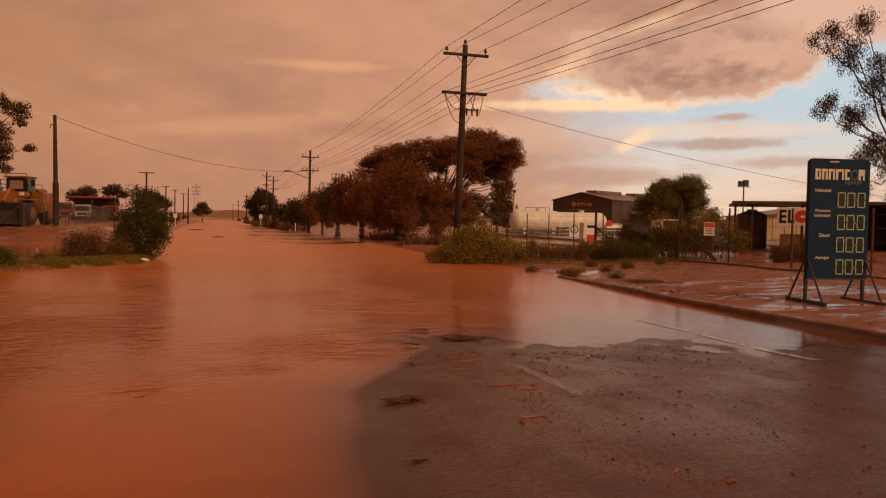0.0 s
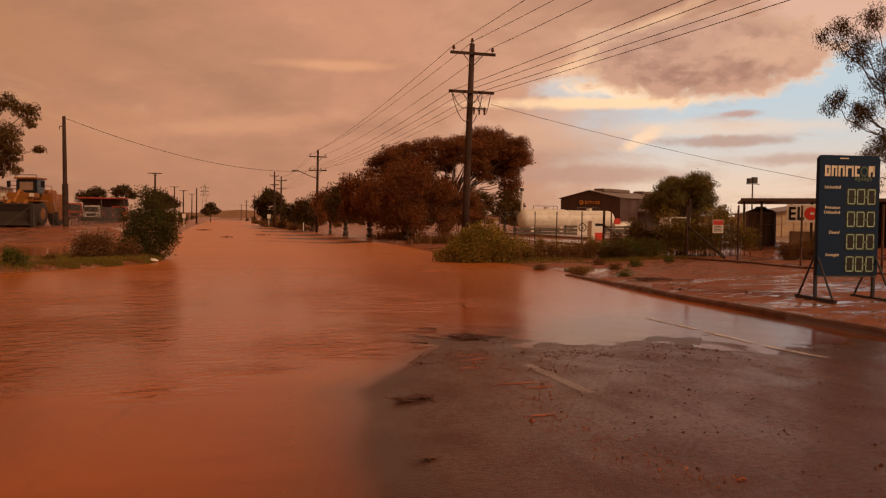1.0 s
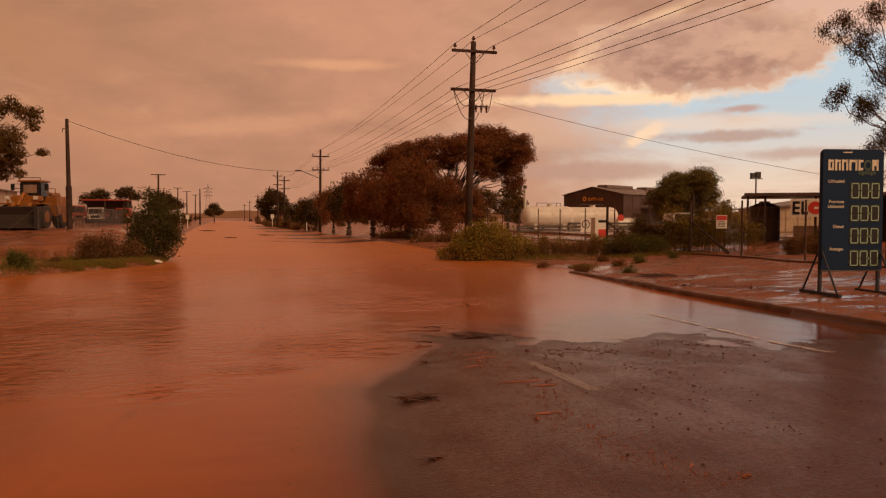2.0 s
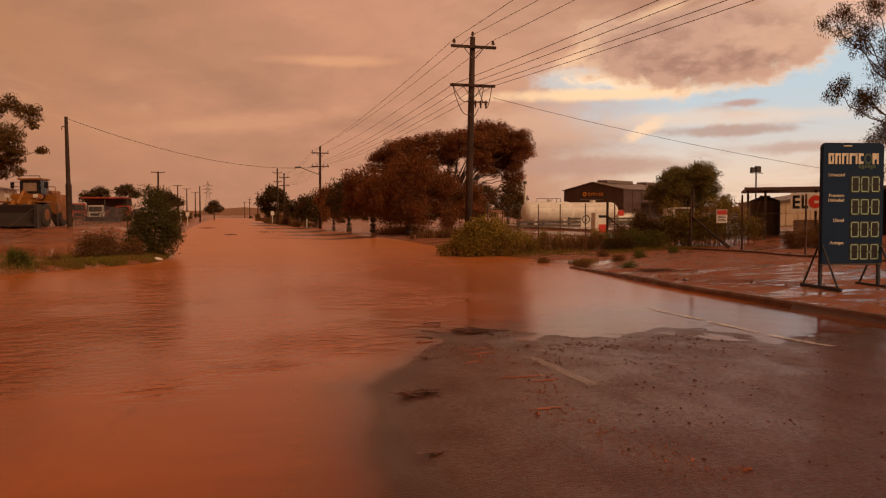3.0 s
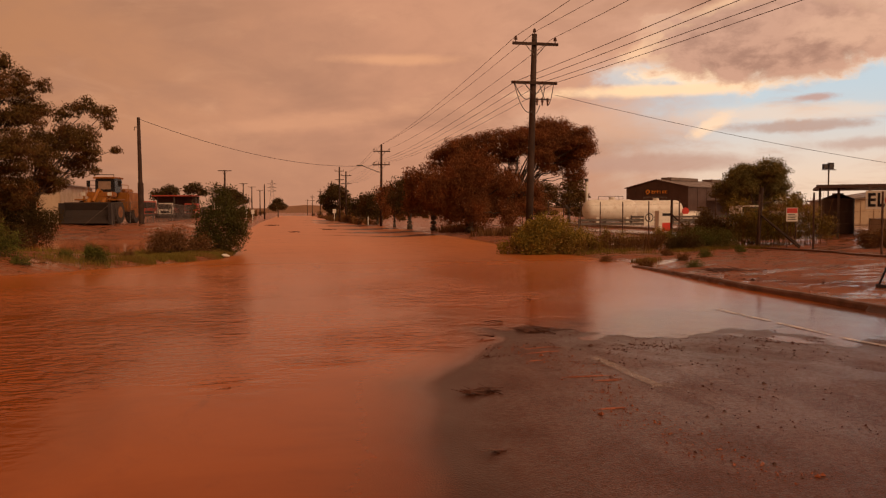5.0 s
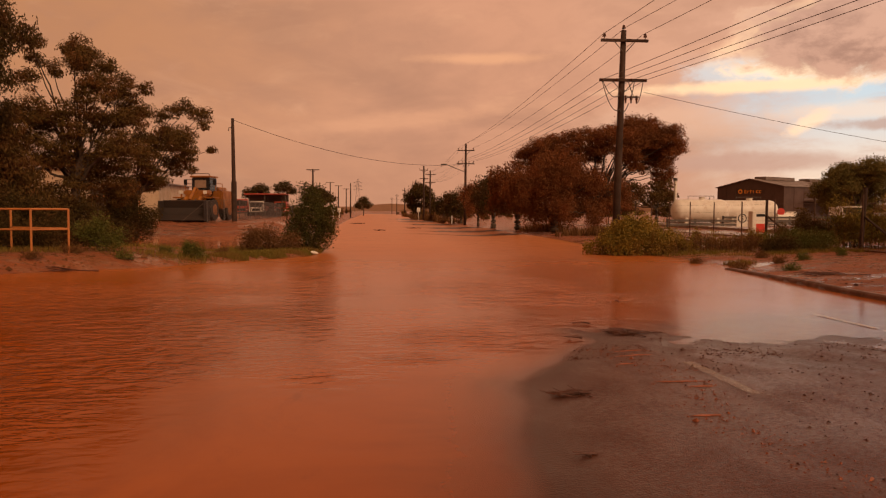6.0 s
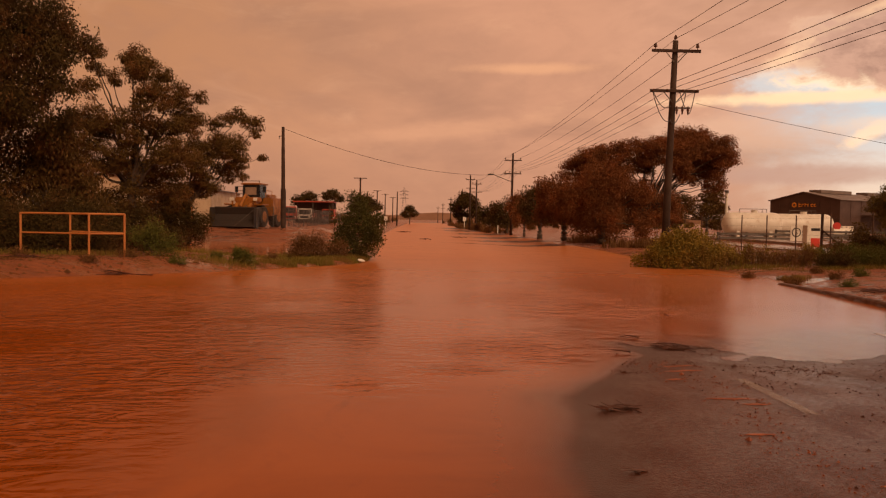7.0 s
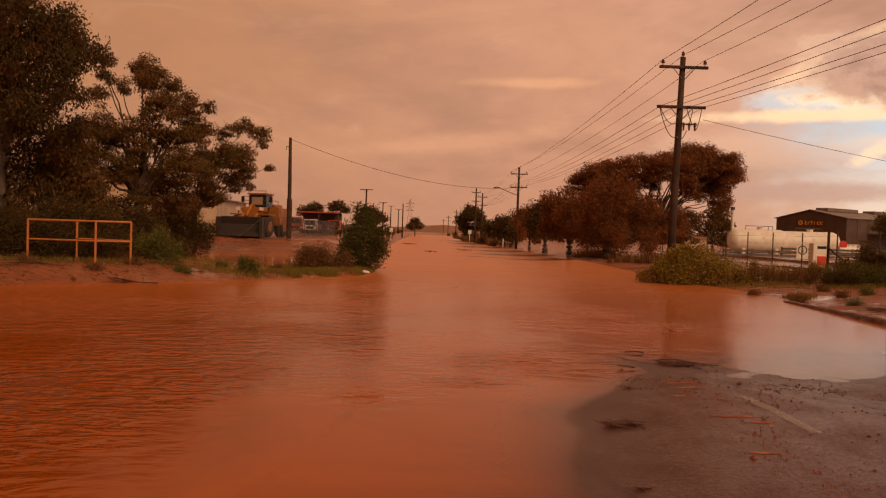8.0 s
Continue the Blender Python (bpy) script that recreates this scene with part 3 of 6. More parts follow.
# wind-ruffled strips before the bush and across the lane
for cx, cy, rx, ry, a in ((-1.3, 17.5, 0.9, 6.5, 0.40), (2.6, 14.2, 1.5, 2.6, 0.34), (4.4, 16.5, 1.8, 3.0, 0.22), (1.2, 9.6, 1.2, 1.0, 0.16), (-0.6, 7.3, 0.7, 0.6, 0.22), (0.3, 8.2, 0.5, 0.35, 0.25), (3.0, 11.0, 0.9, 0.7, 0.2)):
    lively += a * np.exp(-(((lx - cx) / rx) ** 2 + ((ly - cy) / ry) ** 2))
# puddles behind the verge lie sheltered and still
sheltered = smooth((verge_x(ly) - 0.4 - lx) / 1.5) * smooth((ly - shore_y(lx)) / 2.0)
water.data.attributes.new("still", "FLOAT", "POINT").data.foreach_set("value", sheltered.astype(np.float32))
water.data.attributes.new("ripple", "FLOAT", "POINT").data.foreach_set("value", lively.astype(np.float32))

# kerb: swept section
bm = bmesh.new()
rows = []
for yk in np.arange(-30, 20.6, 0.5):
    xk = float(kerb_x(yk))
    lift = 0.012 * math.sin(yk * 1.7) - 0.20 * float(smooth((yk - 15.5) / 5.5))
    sec = [(-0.02, -0.12), (0.0, 0.07), (0.025, 0.105), (0.10, 0.112), (0.13, 0.09), (0.13, -0.12)]
    rows.append([bm.verts.new((xk + a, yk, b + lift * 0.3)) for a, b in sec])
for r0, r1 in zip(rows, rows[1:]):
    for i in range(5):
        bm.faces.new((r0[i], r0[i + 1], r1[i + 1], r1[i]))
tagged(part("kerb", bm, CONCRETE, None, smooth=False), "mud-stained concrete kerb along the road", "kerb", kind="structure")


def line_dash(x0, y0, x1, y1, width, mt=PAINT):
    n = 8
    vs, fs = [], []
    for i in range(n + 1):
        x, y = x0 + (x1 - x0) * i / n, y0 + (y1 - y0) * i / n
        for s in (-1, 1):
            vs.append((x + s * width / 2, y, max(gz(x, y), 0.0) + 0.009))
        if i:
            fs.append((2 * i - 2, 2 * i - 1, 2 * i + 1, 2 * i))
    return tagged(mesh_object("road_marking", vs, fs, mt), "worn white line painted on the asphalt", "road marking", "lane lines", "structure")


line_dash(3.24, 7.6, 3.27, 6.2, 0.11, FADED)
for y0, y1 in ((11.3, 9.9), (9.7, 8.6), (8.4, 7.3)):
    line_dash(6.84, y0, 6.86, y1, 0.09)

# distant ridge with woodland on it, the haze before it painted into its colour
bm = bmesh.new()
prev = None
for i in range(121):
    a = radians(-75 + 150 * i / 120)
    r = 2400.0
    top = 20 + 5 * math.sin(i * 0.31) + 3 * math.sin(i * 0.83 + 1) + 2 * math.sin(i * 2.1)
    cur = [bm.verts.new((r * math.sin(a), r * math.cos(a), -3)), bm.verts.new((r * math.sin(a), r * math.cos(a), top)), bm.verts.new(((r + 300) * math.sin(a), (r + 300) * math.cos(a), top * 0.7))]
    if prev:
        bm.faces.new((prev[0], cur[0], cur[1], prev[1])), bm.faces.new((prev[1], cur[1], cur[2], prev[2]))
    prev = cur
tagged(part("backdrop", bm, HAZE, None), "low ridge on the horizon with haze painted into its colour", "backdrop", kind="structure")


# ---------------------------------------------------------------- plants
def leaf_mesh(blobs, leaf, density, rng, droop=0.5, clump=0.34, squash=0.85):
    """Rounded puffs of small leaves that fill uneven blobs (x, y, z, r); leaf: length and half width."""
    ln0, wd0 = leaf[0] * 0.85, leaf[1] * 0.85
    cover = 0.20 * density ** 0.6
    loose = droop >= 0.85 or droop < 0
    ps, ns = [], []
    for bx, by, bz, r in blobs:
        k = max(6, int(21 * r ** 1.4 + 6))
        d = rng.normal(size=(k, 3))
        d /= np.linalg.norm(d, axis=1, keepdims=True)
        rad = r * (0.25 + 0.75 * rng.random((k, 1)) ** 0.55)
        c = np.array((bx, by, bz)) + d * rad * (1, 1, squash)
        cr = clump * 1.3 * r ** 0.55 * (0.55 + 0.8 * rng.random(k))
        per = np.clip(cover * 12.6 * cr ** 2 / (ln0 * wd0), 16, 900).astype(int)
        for ci, ri, ni in zip(c, cr, per):
            o = rng.normal(size=(ni, 3))
            o /= np.linalg.norm(o, axis=1, keepdims=True)
            o[:, 2] = np.where(o[:, 2] < -0.35, o[:, 2] * 0.5, o[:, 2])
            q = o * ri * (0.45 + 0.62 * rng.random((ni, 1)) ** 0.6) * (1.0, 1.0, 0.72)
            if loose:
                q = np.clip(rng.normal(size=(ni, 3)), -1.7, 1.7) * ri * (0.55, 0.55, 0.62)
            stray = rng.random((ni, 1)) < (0.0 if loose else 0.15)
            ps.append(ci + q * np.where(stray, 1.3, 1.0))
            ns.append(o)
    p, out = np.concatenate(ps), np.concatenate(ns)
    n = len(p)
    out = out + rng.normal(size=(n, 3)) * 0.55
    out[:, 2] += 0.25
    out /= np.linalg.norm(out, axis=1, keepdims=True)
    axis = rng.normal(size=(n, 3))
    axis[:, 2] -= droop * 2
    axis -= out * (axis * out).sum(1, keepdims=True)
    axis /= np.linalg.norm(axis, axis=1, keepdims=True)
    side = np.cross(axis, out)
    ln = ln0 * (0.6 + 0.8 * rng.random((n, 1)))
    wd = wd0 * (0.6 + 0.8 * rng.random((n, 1)))
    v = np.stack([p, p + axis * ln * 0.45 + side * wd, p + axis * ln, p + axis * ln * 0.45 - side * wd], 1).reshape(-1, 3)
    f = np.arange(4 * n).reshape(n, 4)
    return v, f


def wood(points, r0, r1, rng, wander=0.0):
    pts = []
    a = [Vector(p) for p in points]
    n = 5
    for i in range(len(a) - 1):
        for j in range(n):
            q = a[i].lerp(a[i + 1], j / n)
            if i + j:
                q = q + Vector(rng.normal(size=3)) * wander
            pts.append(q)
    pts.append(a[-1])
    rad = [r0 + (r1 - r0) * (i / (len(pts) - 1)) ** 0.8 for i in range(len(pts))]
    return tube(pts, rad, 7)


def tree(name, label, base, blobs, depth, leaf, density, foliage, bark, seed, radius=0.2, fork=0.35, droop=0.5, clump=0.34, group="", limbs=9, lean=(0, 0)):
    """blobs: (x, z, r) of the crown at the tree's own y, spread in depth; all in the world's metres."""
    rng = np.random.default_rng(seed)
    bx, by = base
    bz = gz(bx, by) - 0.05
    top = max(z + r for _, z, r in blobs)
    full = []
    for x, z, r in blobs:
        full.append((x, by + depth * float(rng.uniform(-1, 1)), z, r))
    root = thing(name, pose(bx, by, bz), label, "tree", group)
    off = np.array((bx, by, bz))
    split = Vector((lean[0], lean[1], (top - bz) * fork))
    v, f = wood([(0, 0, 0), tuple(split * 0.5 + Vector((lean[0] * 0.1, 0, 0))), tuple(split)], radius, radius * 0.7, rng, radius * 0.05)
    mesh_object("trunk", v, f, bark, root, smooth=True)
    order = sorted(full, key=lambda b: -b[3])
    for x, y, z, r in order:
        end = Vector((x, y, z)) - Vector(off)
        knee = split.lerp(end, 0.5) + Vector((0, 0, 0.12 * (end - split).length))
        if end.z < split.z:
            knee = split.lerp(end, 0.5) + Vector((0, 0, 0.3))
        v, f = wood([tuple(split * 0.97), tuple(knee), tuple(end)], radius * (0.20 + 0.14 * min(r, 1.0)), radius * 0.06, rng, 0.07)
        mesh_object("limb", v, f, bark, root, smooth=True)
    v, f = leaf_mesh(full, leaf, density, rng, droop, clump)
    mesh_object("crown", v - off, f, foliage, root)
    return root


def shrub(name, label, base, blobs, leaf, density, foliage, seed, category="shrub", droop=-0.3, clump=0.3, group="", stems=7):
    """blobs: (x, y, z, r) relative to the base on the ground."""
    rng = np.random.default_rng(seed)
    z0 = gz(*base) - 0.02
    root = thing(name, pose(base[0], base[1], z0), label, category, group)
    for i in range(stems):
        b = blobs[i % len(blobs)]
        v, f = wood([(rng.normal() * 0.06, rng.normal() * 0.06, 0), (b[0] * 0.5, b[1] * 0.5, b[2] * 0.6), (b[0], b[1], b[2])], 0.016, 0.005, rng, 0.02)
        mesh_object("stem", v, f, BARK, root)
    v, f = leaf_mesh(blobs, leaf, density, rng, droop, clump)
    v[:, 2] = np.maximum(v[:, 2], 0.01)
    mesh_object("foliage", v, f, foliage, root)
    return root


def blades(region, n, h, width, rng, lean=0.35):
    """Grass blades standing on the land; region: function that gives n points (x, y)."""
    xy = region(n)
    z = height(xy[:, 0], xy[:, 1])
    hh = h * (0.4 + 0.9 * rng.random(n))
    a = rng.random(n) * 2 * np.pi
    d = np.stack([np.cos(a), np.sin(a), 0 * a], 1)
    s = np.stack([-np.sin(a), np.cos(a), 0 * a], 1) * width
    p = np.stack([xy[:, 0], xy[:, 1], z - 0.01], 1)
    up = np.array((0, 0, 1.0))
    t = p + up * hh[:, None] + d * (lean * hh * rng.random(n))[:, None]
    m = p + up * (hh * 0.55)[:, None] + d * (0.1 * hh)[:, None]
    v = np.stack([p - s, p + s, m + s * 0.7, m - s * 0.7, t], 1).reshape(-1, 3)
    k = np.arange(n) * 5
    f = [tuple(q) for q in np.stack([k, k + 1, k + 2, k + 3], 1)] + [tuple(q) for q in np.stack([k + 3, k + 2, k + 4], 1)]
    return v, f


def patch(cx, cy, rx, ry, rng, holes=0.0):
    def pick(n):
        q = rng.normal(size=(n * 3, 2)) * 0.5
        q = q[np.linalg.norm(q, axis=1) < 1.15]
        xy = np.stack([cx + q[:, 0] * rx, cy + q[:, 1] * ry], 1)
        keep = wobble(xy[:, 0] * 2.1, xy[:, 1] * 2.1) > holes - 1
        xy = xy[keep & (height(xy[:, 0], xy[:, 1]) > -0.005)]
        return xy[rng.integers(0, len(xy), n)]
    return pick


def grass_stuff(name, label, spots, n, h, width, foliage, seed, lean=0.35):
    rng = np.random.default_rng(seed)
    vs, fs, k = [], [], 0
    for cx, cy, rx, ry in spots:
        v, f = blades(patch(cx, cy, rx, ry, rng, 0.55), n, h, width, rng, lean)
        vs.append(v)
        fs += [tuple(i + k for i in q) for q in f]
        k += len(v)
    return tagged(mesh_object(name, np.concatenate(vs), fs, foliage), label, "grass", kind="stuff")


# trees along the far side of the verge
ROW = "trees along the verge"
tree("gum_tree", "tall gum with forked limbs and rusty foliage", (16.6, 56.5), [(19.4, 7.1, 1.5), (21.2, 7.1, 1.35), (18.2, 6.7, 1.4), (22.1, 6.2, 0.75), (21.4, 5.1, 0.6), (15.8, 6.6, 1.35), (14.3, 6.2, 1.4), (12.6, 6.0, 1.25), (11.5, 5.2, 1.1), (17.0, 6.6, 1.2), (20.4, 6.1, 1.1), (15.0, 5.2, 1.1), (13.2, 4.9, 1.2), (19.9, 8.0, 0.7), (16.0, 7.2, 0.7), (22.6, 6.9, 0.5), (11.8, 6.4, 0.85), (13.0, 6.7, 0.8), (14.5, 6.9, 0.8), (17.4, 7.2, 0.8), (20.8, 7.8, 0.9), (21.9, 7.4, 0.8), (19.0, 6.1, 1.0), (20.9, 6.2, 1.0), (22.2, 5.4, 0.6), (21.6, 4.5, 0.5), (20.5, 7.8, 1.1), (19.2, 7.5, 1.1), (21.8, 6.6, 1.1), (20.0, 5.6, 0.9), (22.4, 6.1, 0.8), (18.4, 5.8, 0.8), (16.6, 6.0, 0.9), (14.0, 5.6, 1.0), (12.0, 5.8, 0.9), (17.2, 4.3, 0.8), (17.9, 3.3, 0.8), (16.6, 3.2, 0.9), (18.6, 2.3, 0.9), (17.3, 2.0, 0.9), (21.8, 5.2, 0.8), (20.8, 5.0, 0.6), (22.3, 4.4, 0.5), (19.4, 5.1, 0.7)], 1.6, (0.155, 0.032), 1.0, LEAF_RUST, BARK, 1, 0.24, 0.22, 0.7, 0.36, ROW, 14)
tree("pepper_tree", "dense drooping tree with rusty brown foliage", (12.6, 53.0), [(12.1, 4.0, 1.5), (10.7, 3.4, 1.3), (13.6, 3.3, 1.4), (12.2, 2.3, 1.3), (14.5, 2.3, 1.1), (10.9, 2.1, 1.1), (9.9, 3.1, 0.9), (13.2, 4.7, 1.1), (15.1, 3.5, 1.0), (13.3, 1.5, 0.9), (11.4, 1.4, 0.8), (15.3, 1.3, 0.8)], 1.2, (0.155, 0.032), 1.2, LEAF_RUST, BARK, 2, 0.34, 0.2, 1.0, 0.36, ROW)
tree("pepper_tree", "dense drooping tree with rusty brown foliage", (11.9, 63.0), [(11.6, 3.9, 1.35), (10.4, 4.1, 1.2), (12.0, 2.5, 1.2), (10.6, 2.5, 1.1), (13.0, 3.6, 1.2)], 1.2, (0.24, 0.05), 1.4, LEAF_RUST, BARK, 3, 0.32, 0.3, 0.9, 0.36, ROW)
tree("pepper_tree", "smaller drooping tree with dark rusty foliage", (11.3, 72.0), [(11.2, 3.9, 1.2), (10.2, 3.3, 1.0), (12.0, 2.6, 1.2), (10.6, 2.3, 1.0)], 1.1, (0.24, 0.05), 1.4, LEAF_DARK, BARK, 4, 0.3, 0.3, 0.9, 0.36, ROW)
tree("pepper_tree", "smaller drooping tree with dark rusty foliage", (11.2, 82.0), [(11.2, 3.6, 1.15), (10.2, 3.2, 0.95), (11.8, 2.2, 1.1), (10.4, 2.1, 0.9)], 1.0, (0.26, 0.06), 1.3, LEAF_RUST, BARK, 5, 0.18, 0.3, 0.9, 0.36, ROW)
tree("pepper_tree", "smaller drooping tree with dark rusty foliage", (11.1, 97.0), [(11.4, 3.5, 1.2), (10.0, 3.0, 1.0), (11.0, 1.9, 1.0), (9.6, 1.8, 0.8)], 1.0, (0.28, 0.07), 1.2, LEAF_DARK, BARK, 6, 0.18, 0.3, 0.9, 0.36, ROW)
tree("pepper_tree", "smaller drooping tree with dark rusty foliage", (10.6, 116.0), [(11.4, 3.2, 1.3), (9.6, 2.7, 1.1), (10.6, 1.8, 1.1)], 1.0, (0.3, 0.08), 1.1, LEAF_DARK, BARK, 7, 0.18, 0.3, 0.9, 0.36, ROW)
tree("eucalypt", "dark leafy tree behind the gas yard fence", (28.6, 76.0), [(28.8, 4.5, 1.2), (29.8, 3.6, 1.15), (27.6, 3.3, 1.2), (29.5, 2.2, 1.1), (26.1, 3.4, 1.3), (25.2, 2.1, 1.2), (23.4, 2.0, 1.1), (21.6, 1.9, 1.0), (22.5, 3.4, 1.2), (24.2, 3.7, 1.3), (20.5, 3.0, 1.2), (21.6, 4.5, 1.0), (24.6, 2.6, 1.3)], 1.4, (0.24, 0.06), 1.2, LEAF_OLIVE, BARK, 8, 0.2, 0.3, 0.5)
tree("round_tree", "round dense olive-green tree", (55.9, 85.0), [(55.8, 5.7, 1.9), (53.5, 5.1, 1.8), (58.2, 5.2, 1.8), (52.4, 4.0, 1.5), (59.6, 4.0, 1.5), (55.8, 4.0, 2.2), (54.5, 2.7, 1.6), (58.2, 2.8, 1.6), (57.1, 6.1, 1.3), (54.4, 6.1, 1.3), (53.0, 2.9, 1.3), (59.6, 2.8, 1.2), (55.9, 6.3, 1.6), (56.9, 5.2, 1.9), (55.0, 5.2, 1.9)], 2.4, (0.24, 0.06), 0.9, LEAF_SAGE, BARK, 9, 0.35, 0.2, 0.2, 0.42)
tree("hanging_tree", "sparse tree with thin hanging leaves beside the sign", (21.6, 19.4), [(18.3, 7.4, 0.42), (17.9, 7.5, 0.25), (19.0, 7.1, 0.45), (18.4, 6.5, 0.3), (19.2, 7.8, 0.42), (19.6, 6.6, 0.42), (18.0, 5.2, 0.25), (18.4, 5.5, 0.3), (18.8, 5.2, 0.3), (19.5, 5.1, 0.36), (19.1, 4.8, 0.25), (19.8, 4.1, 0.36), (19.4, 3.7, 0.25), (20.3, 6.0, 0.69), (20.6, 3.8, 0.69), (19.8, 2.9, 0.28), (21.6, 7.4, 0.9), (22.4, 5.6, 0.9), (20.6, 2.6, 0.5)], 0.5, (0.10, 0.012), 1.1, LEAF_DARK, BARK, 10, 0.16, 0.3, 0.9, 0.26, limbs=14)
# left-hand group
LEFT = "trees beside the pipe railing"
tree("near_gum", "tall gum with thick hanging dark foliage", (-14.4, 26.5), [(-13.6, 8.3, 1.15), (-12.5, 8.1, 1.0), (-11.7, 7.4, 0.75), (-13.1, 7.0, 1.1), (-12.1, 6.5, 0.75), (-13.8, 5.7, 1.1), (-12.9, 5.3, 0.9), (-11.8, 5.8, 0.45), (-15.3, 7.3, 1.5), (-15.1, 5.1, 1.5), (-14.3, 9.4, 1.2), (-16.5, 8.6, 1.4), (-12.3, 4.6, 0.6)], 1.0, (0.17, 0.028), 1.7, LEAF_DARK, BARK, 11, 0.26, 0.35, 0.9, 0.3, LEFT, 11)
tree("spreading_gum", "spreading gum with an open forked top", (-13.4, 36.5), [(-14.9, 9.0, 0.47), (-13.5, 9.1, 0.7), (-12.6, 8.2, 0.86), (-11.8, 8.0, 0.4), (-11.2, 7.3, 0.53), (-10.1, 7.1, 0.32), (-14.3, 8.0, 0.38), (-15.1, 7.4, 0.55), (-13.5, 8.4, 0.49), (-15.3, 8.5, 0.41), (-12.2, 6.8, 1.02), (-11.4, 6.7, 0.69), (-14.3, 5.9, 1.04), (-12.8, 5.3, 1.13), (-15.7, 5.4, 1.16), (-11.1, 5.8, 0.8), (-14.2, 4.3, 1.22), (-12.4, 3.8, 1.13), (-16.0, 3.5, 1.25), (-11.4, 4.3, 0.96), (-13.5, 2.5, 1.08), (-11.8, 2.5, 0.85), (-15.3, 1.9, 1.1), (-17.0, 4.5, 1.26)], 0.9, (0.15, 0.028), 1.5, LEAF_OLIVE, BARK, 12, 0.26, 0.3, 0.6, 0.32, LEFT, 14)
tree("spreading_gum", "lower gum with flat leaf clusters", (-13.0, 44.0), [(-11.0, 7.2, 0.5), (-10.3, 7.4, 0.44), (-9.6, 6.9, 0.53), (-9.2, 6.2, 0.28), (-12.6, 6.7, 0.76), (-11.7, 6.9, 0.44), (-11.1, 5.6, 1.01), (-10.1, 5.3, 0.75), (-9.0, 5.0, 0.28), (-12.7, 5.4, 0.95), (-10.3, 4.7, 0.63), (-11.0, 4.2, 0.76), (-12.2, 4.3, 1.02), (-9.9, 3.9, 0.25), (-12.8, 3.1, 0.89), (-11.7, 3.4, 0.57), (-13.6, 2.3, 0.9)], 0.9, (0.16, 0.03), 1.5, LEAF_OLIVE, BARK, 13, 0.2, 0.3, 0.6, 0.32, LEFT, 12)
tree("pepper_tree", "low dark weeping tree reaching the ground", (-13.2, 27.6), [(-13.9, 3.9, 1.05), (-12.6, 4.2, 0.85), (-14.6, 2.7, 1.15), (-13.3, 2.6, 0.95), (-12.2, 3.0, 0.85), (-11.7, 1.8, 0.7), (-13.5, 1.4, 0.9), (-15.6, 1.5, 1.1), (-12.5, 1.3, 0.7), (-16.4, 3.4, 1.3)], 0.7, (0.2, 0.03), 1.6, LEAF_OLIVE, BARK, 14, 0.2, 0.3, 1.2, 0.32, LEFT)
# far trees
FAR = "far trees on the plain"
tree("far_tree", "dark round tree far down the road", (-10.4, 150.0), [(-10.6, 5.2, 1.6), (-8.7, 4.2, 1.3), (-12.2, 3.7, 1.2), (-10.2, 3.0, 1.4)], 1.5, (0.4, 0.12), 0.9, LEAF_DARK, BARK, 15, 0.25, 0.3, 0.2, 0.45, FAR, 4)
tree("far_tree", "dark umbrella-shaped tree far down the road", (-12.9, 112.0), [(-13.5, 4.7, 0.8), (-12.5, 5.0, 0.9), (-11.6, 4.5, 0.7)], 0.8, (0.30, 0.08), 1.0, LEAF_DARK, BARK, 16, 0.18, 0.5, 0.2, 0.4, FAR, 5)
tree("far_tree", "dark round tree behind the trucks", (-19.0, 132.0), [(-19.6, 4.9, 1.2), (-18.2, 5.1, 1.1), (-20.8, 4.5, 1.0)], 0.8, (0.30, 0.08), 1.0, LEAF_DARK, BARK, 20, 0.18, 0.4, 0.2, 0.4, FAR, 5)
tree("far_tree", "small dark tree at the end of the road", (-3.2, 260.0), [(-3.2, 4.9, 1.5), (-4.5, 3.5, 1.5), (-1.8, 3.6, 1.4)], 1.5, (0.5, 0.16), 0.8, LEAF_DARK, BARK, 17, 0.25, 0.3, 0.2, 0.5, FAR, 3)
tree("far_tree", "dark round tree below the power lines", (9.2, 152.0), [(9.1, 5.5, 1.8), (7.5, 4.1, 1.5), (10.5, 4.7, 1.4), (10.8, 3.1, 1.3), (8.6, 2.6, 1.4)], 1.5, (0.4, 0.12), 0.9, LEAF_DARK, BARK, 18, 0.25, 0.3, 0.2, 0.45, FAR, 4)
tree("far_tree", "low dark tree beyond the gas yard", (50.0, 128.0), [(50.0, 4.4, 1.1), (51.2, 4.0, 0.9), (48.8, 4.0, 0.9)], 1.0, (0.35, 0.1), 0.9, LEAF_OLIVE, BARK, 19, 0.2, 0.4, 0.2, 0.4, FAR, 3)

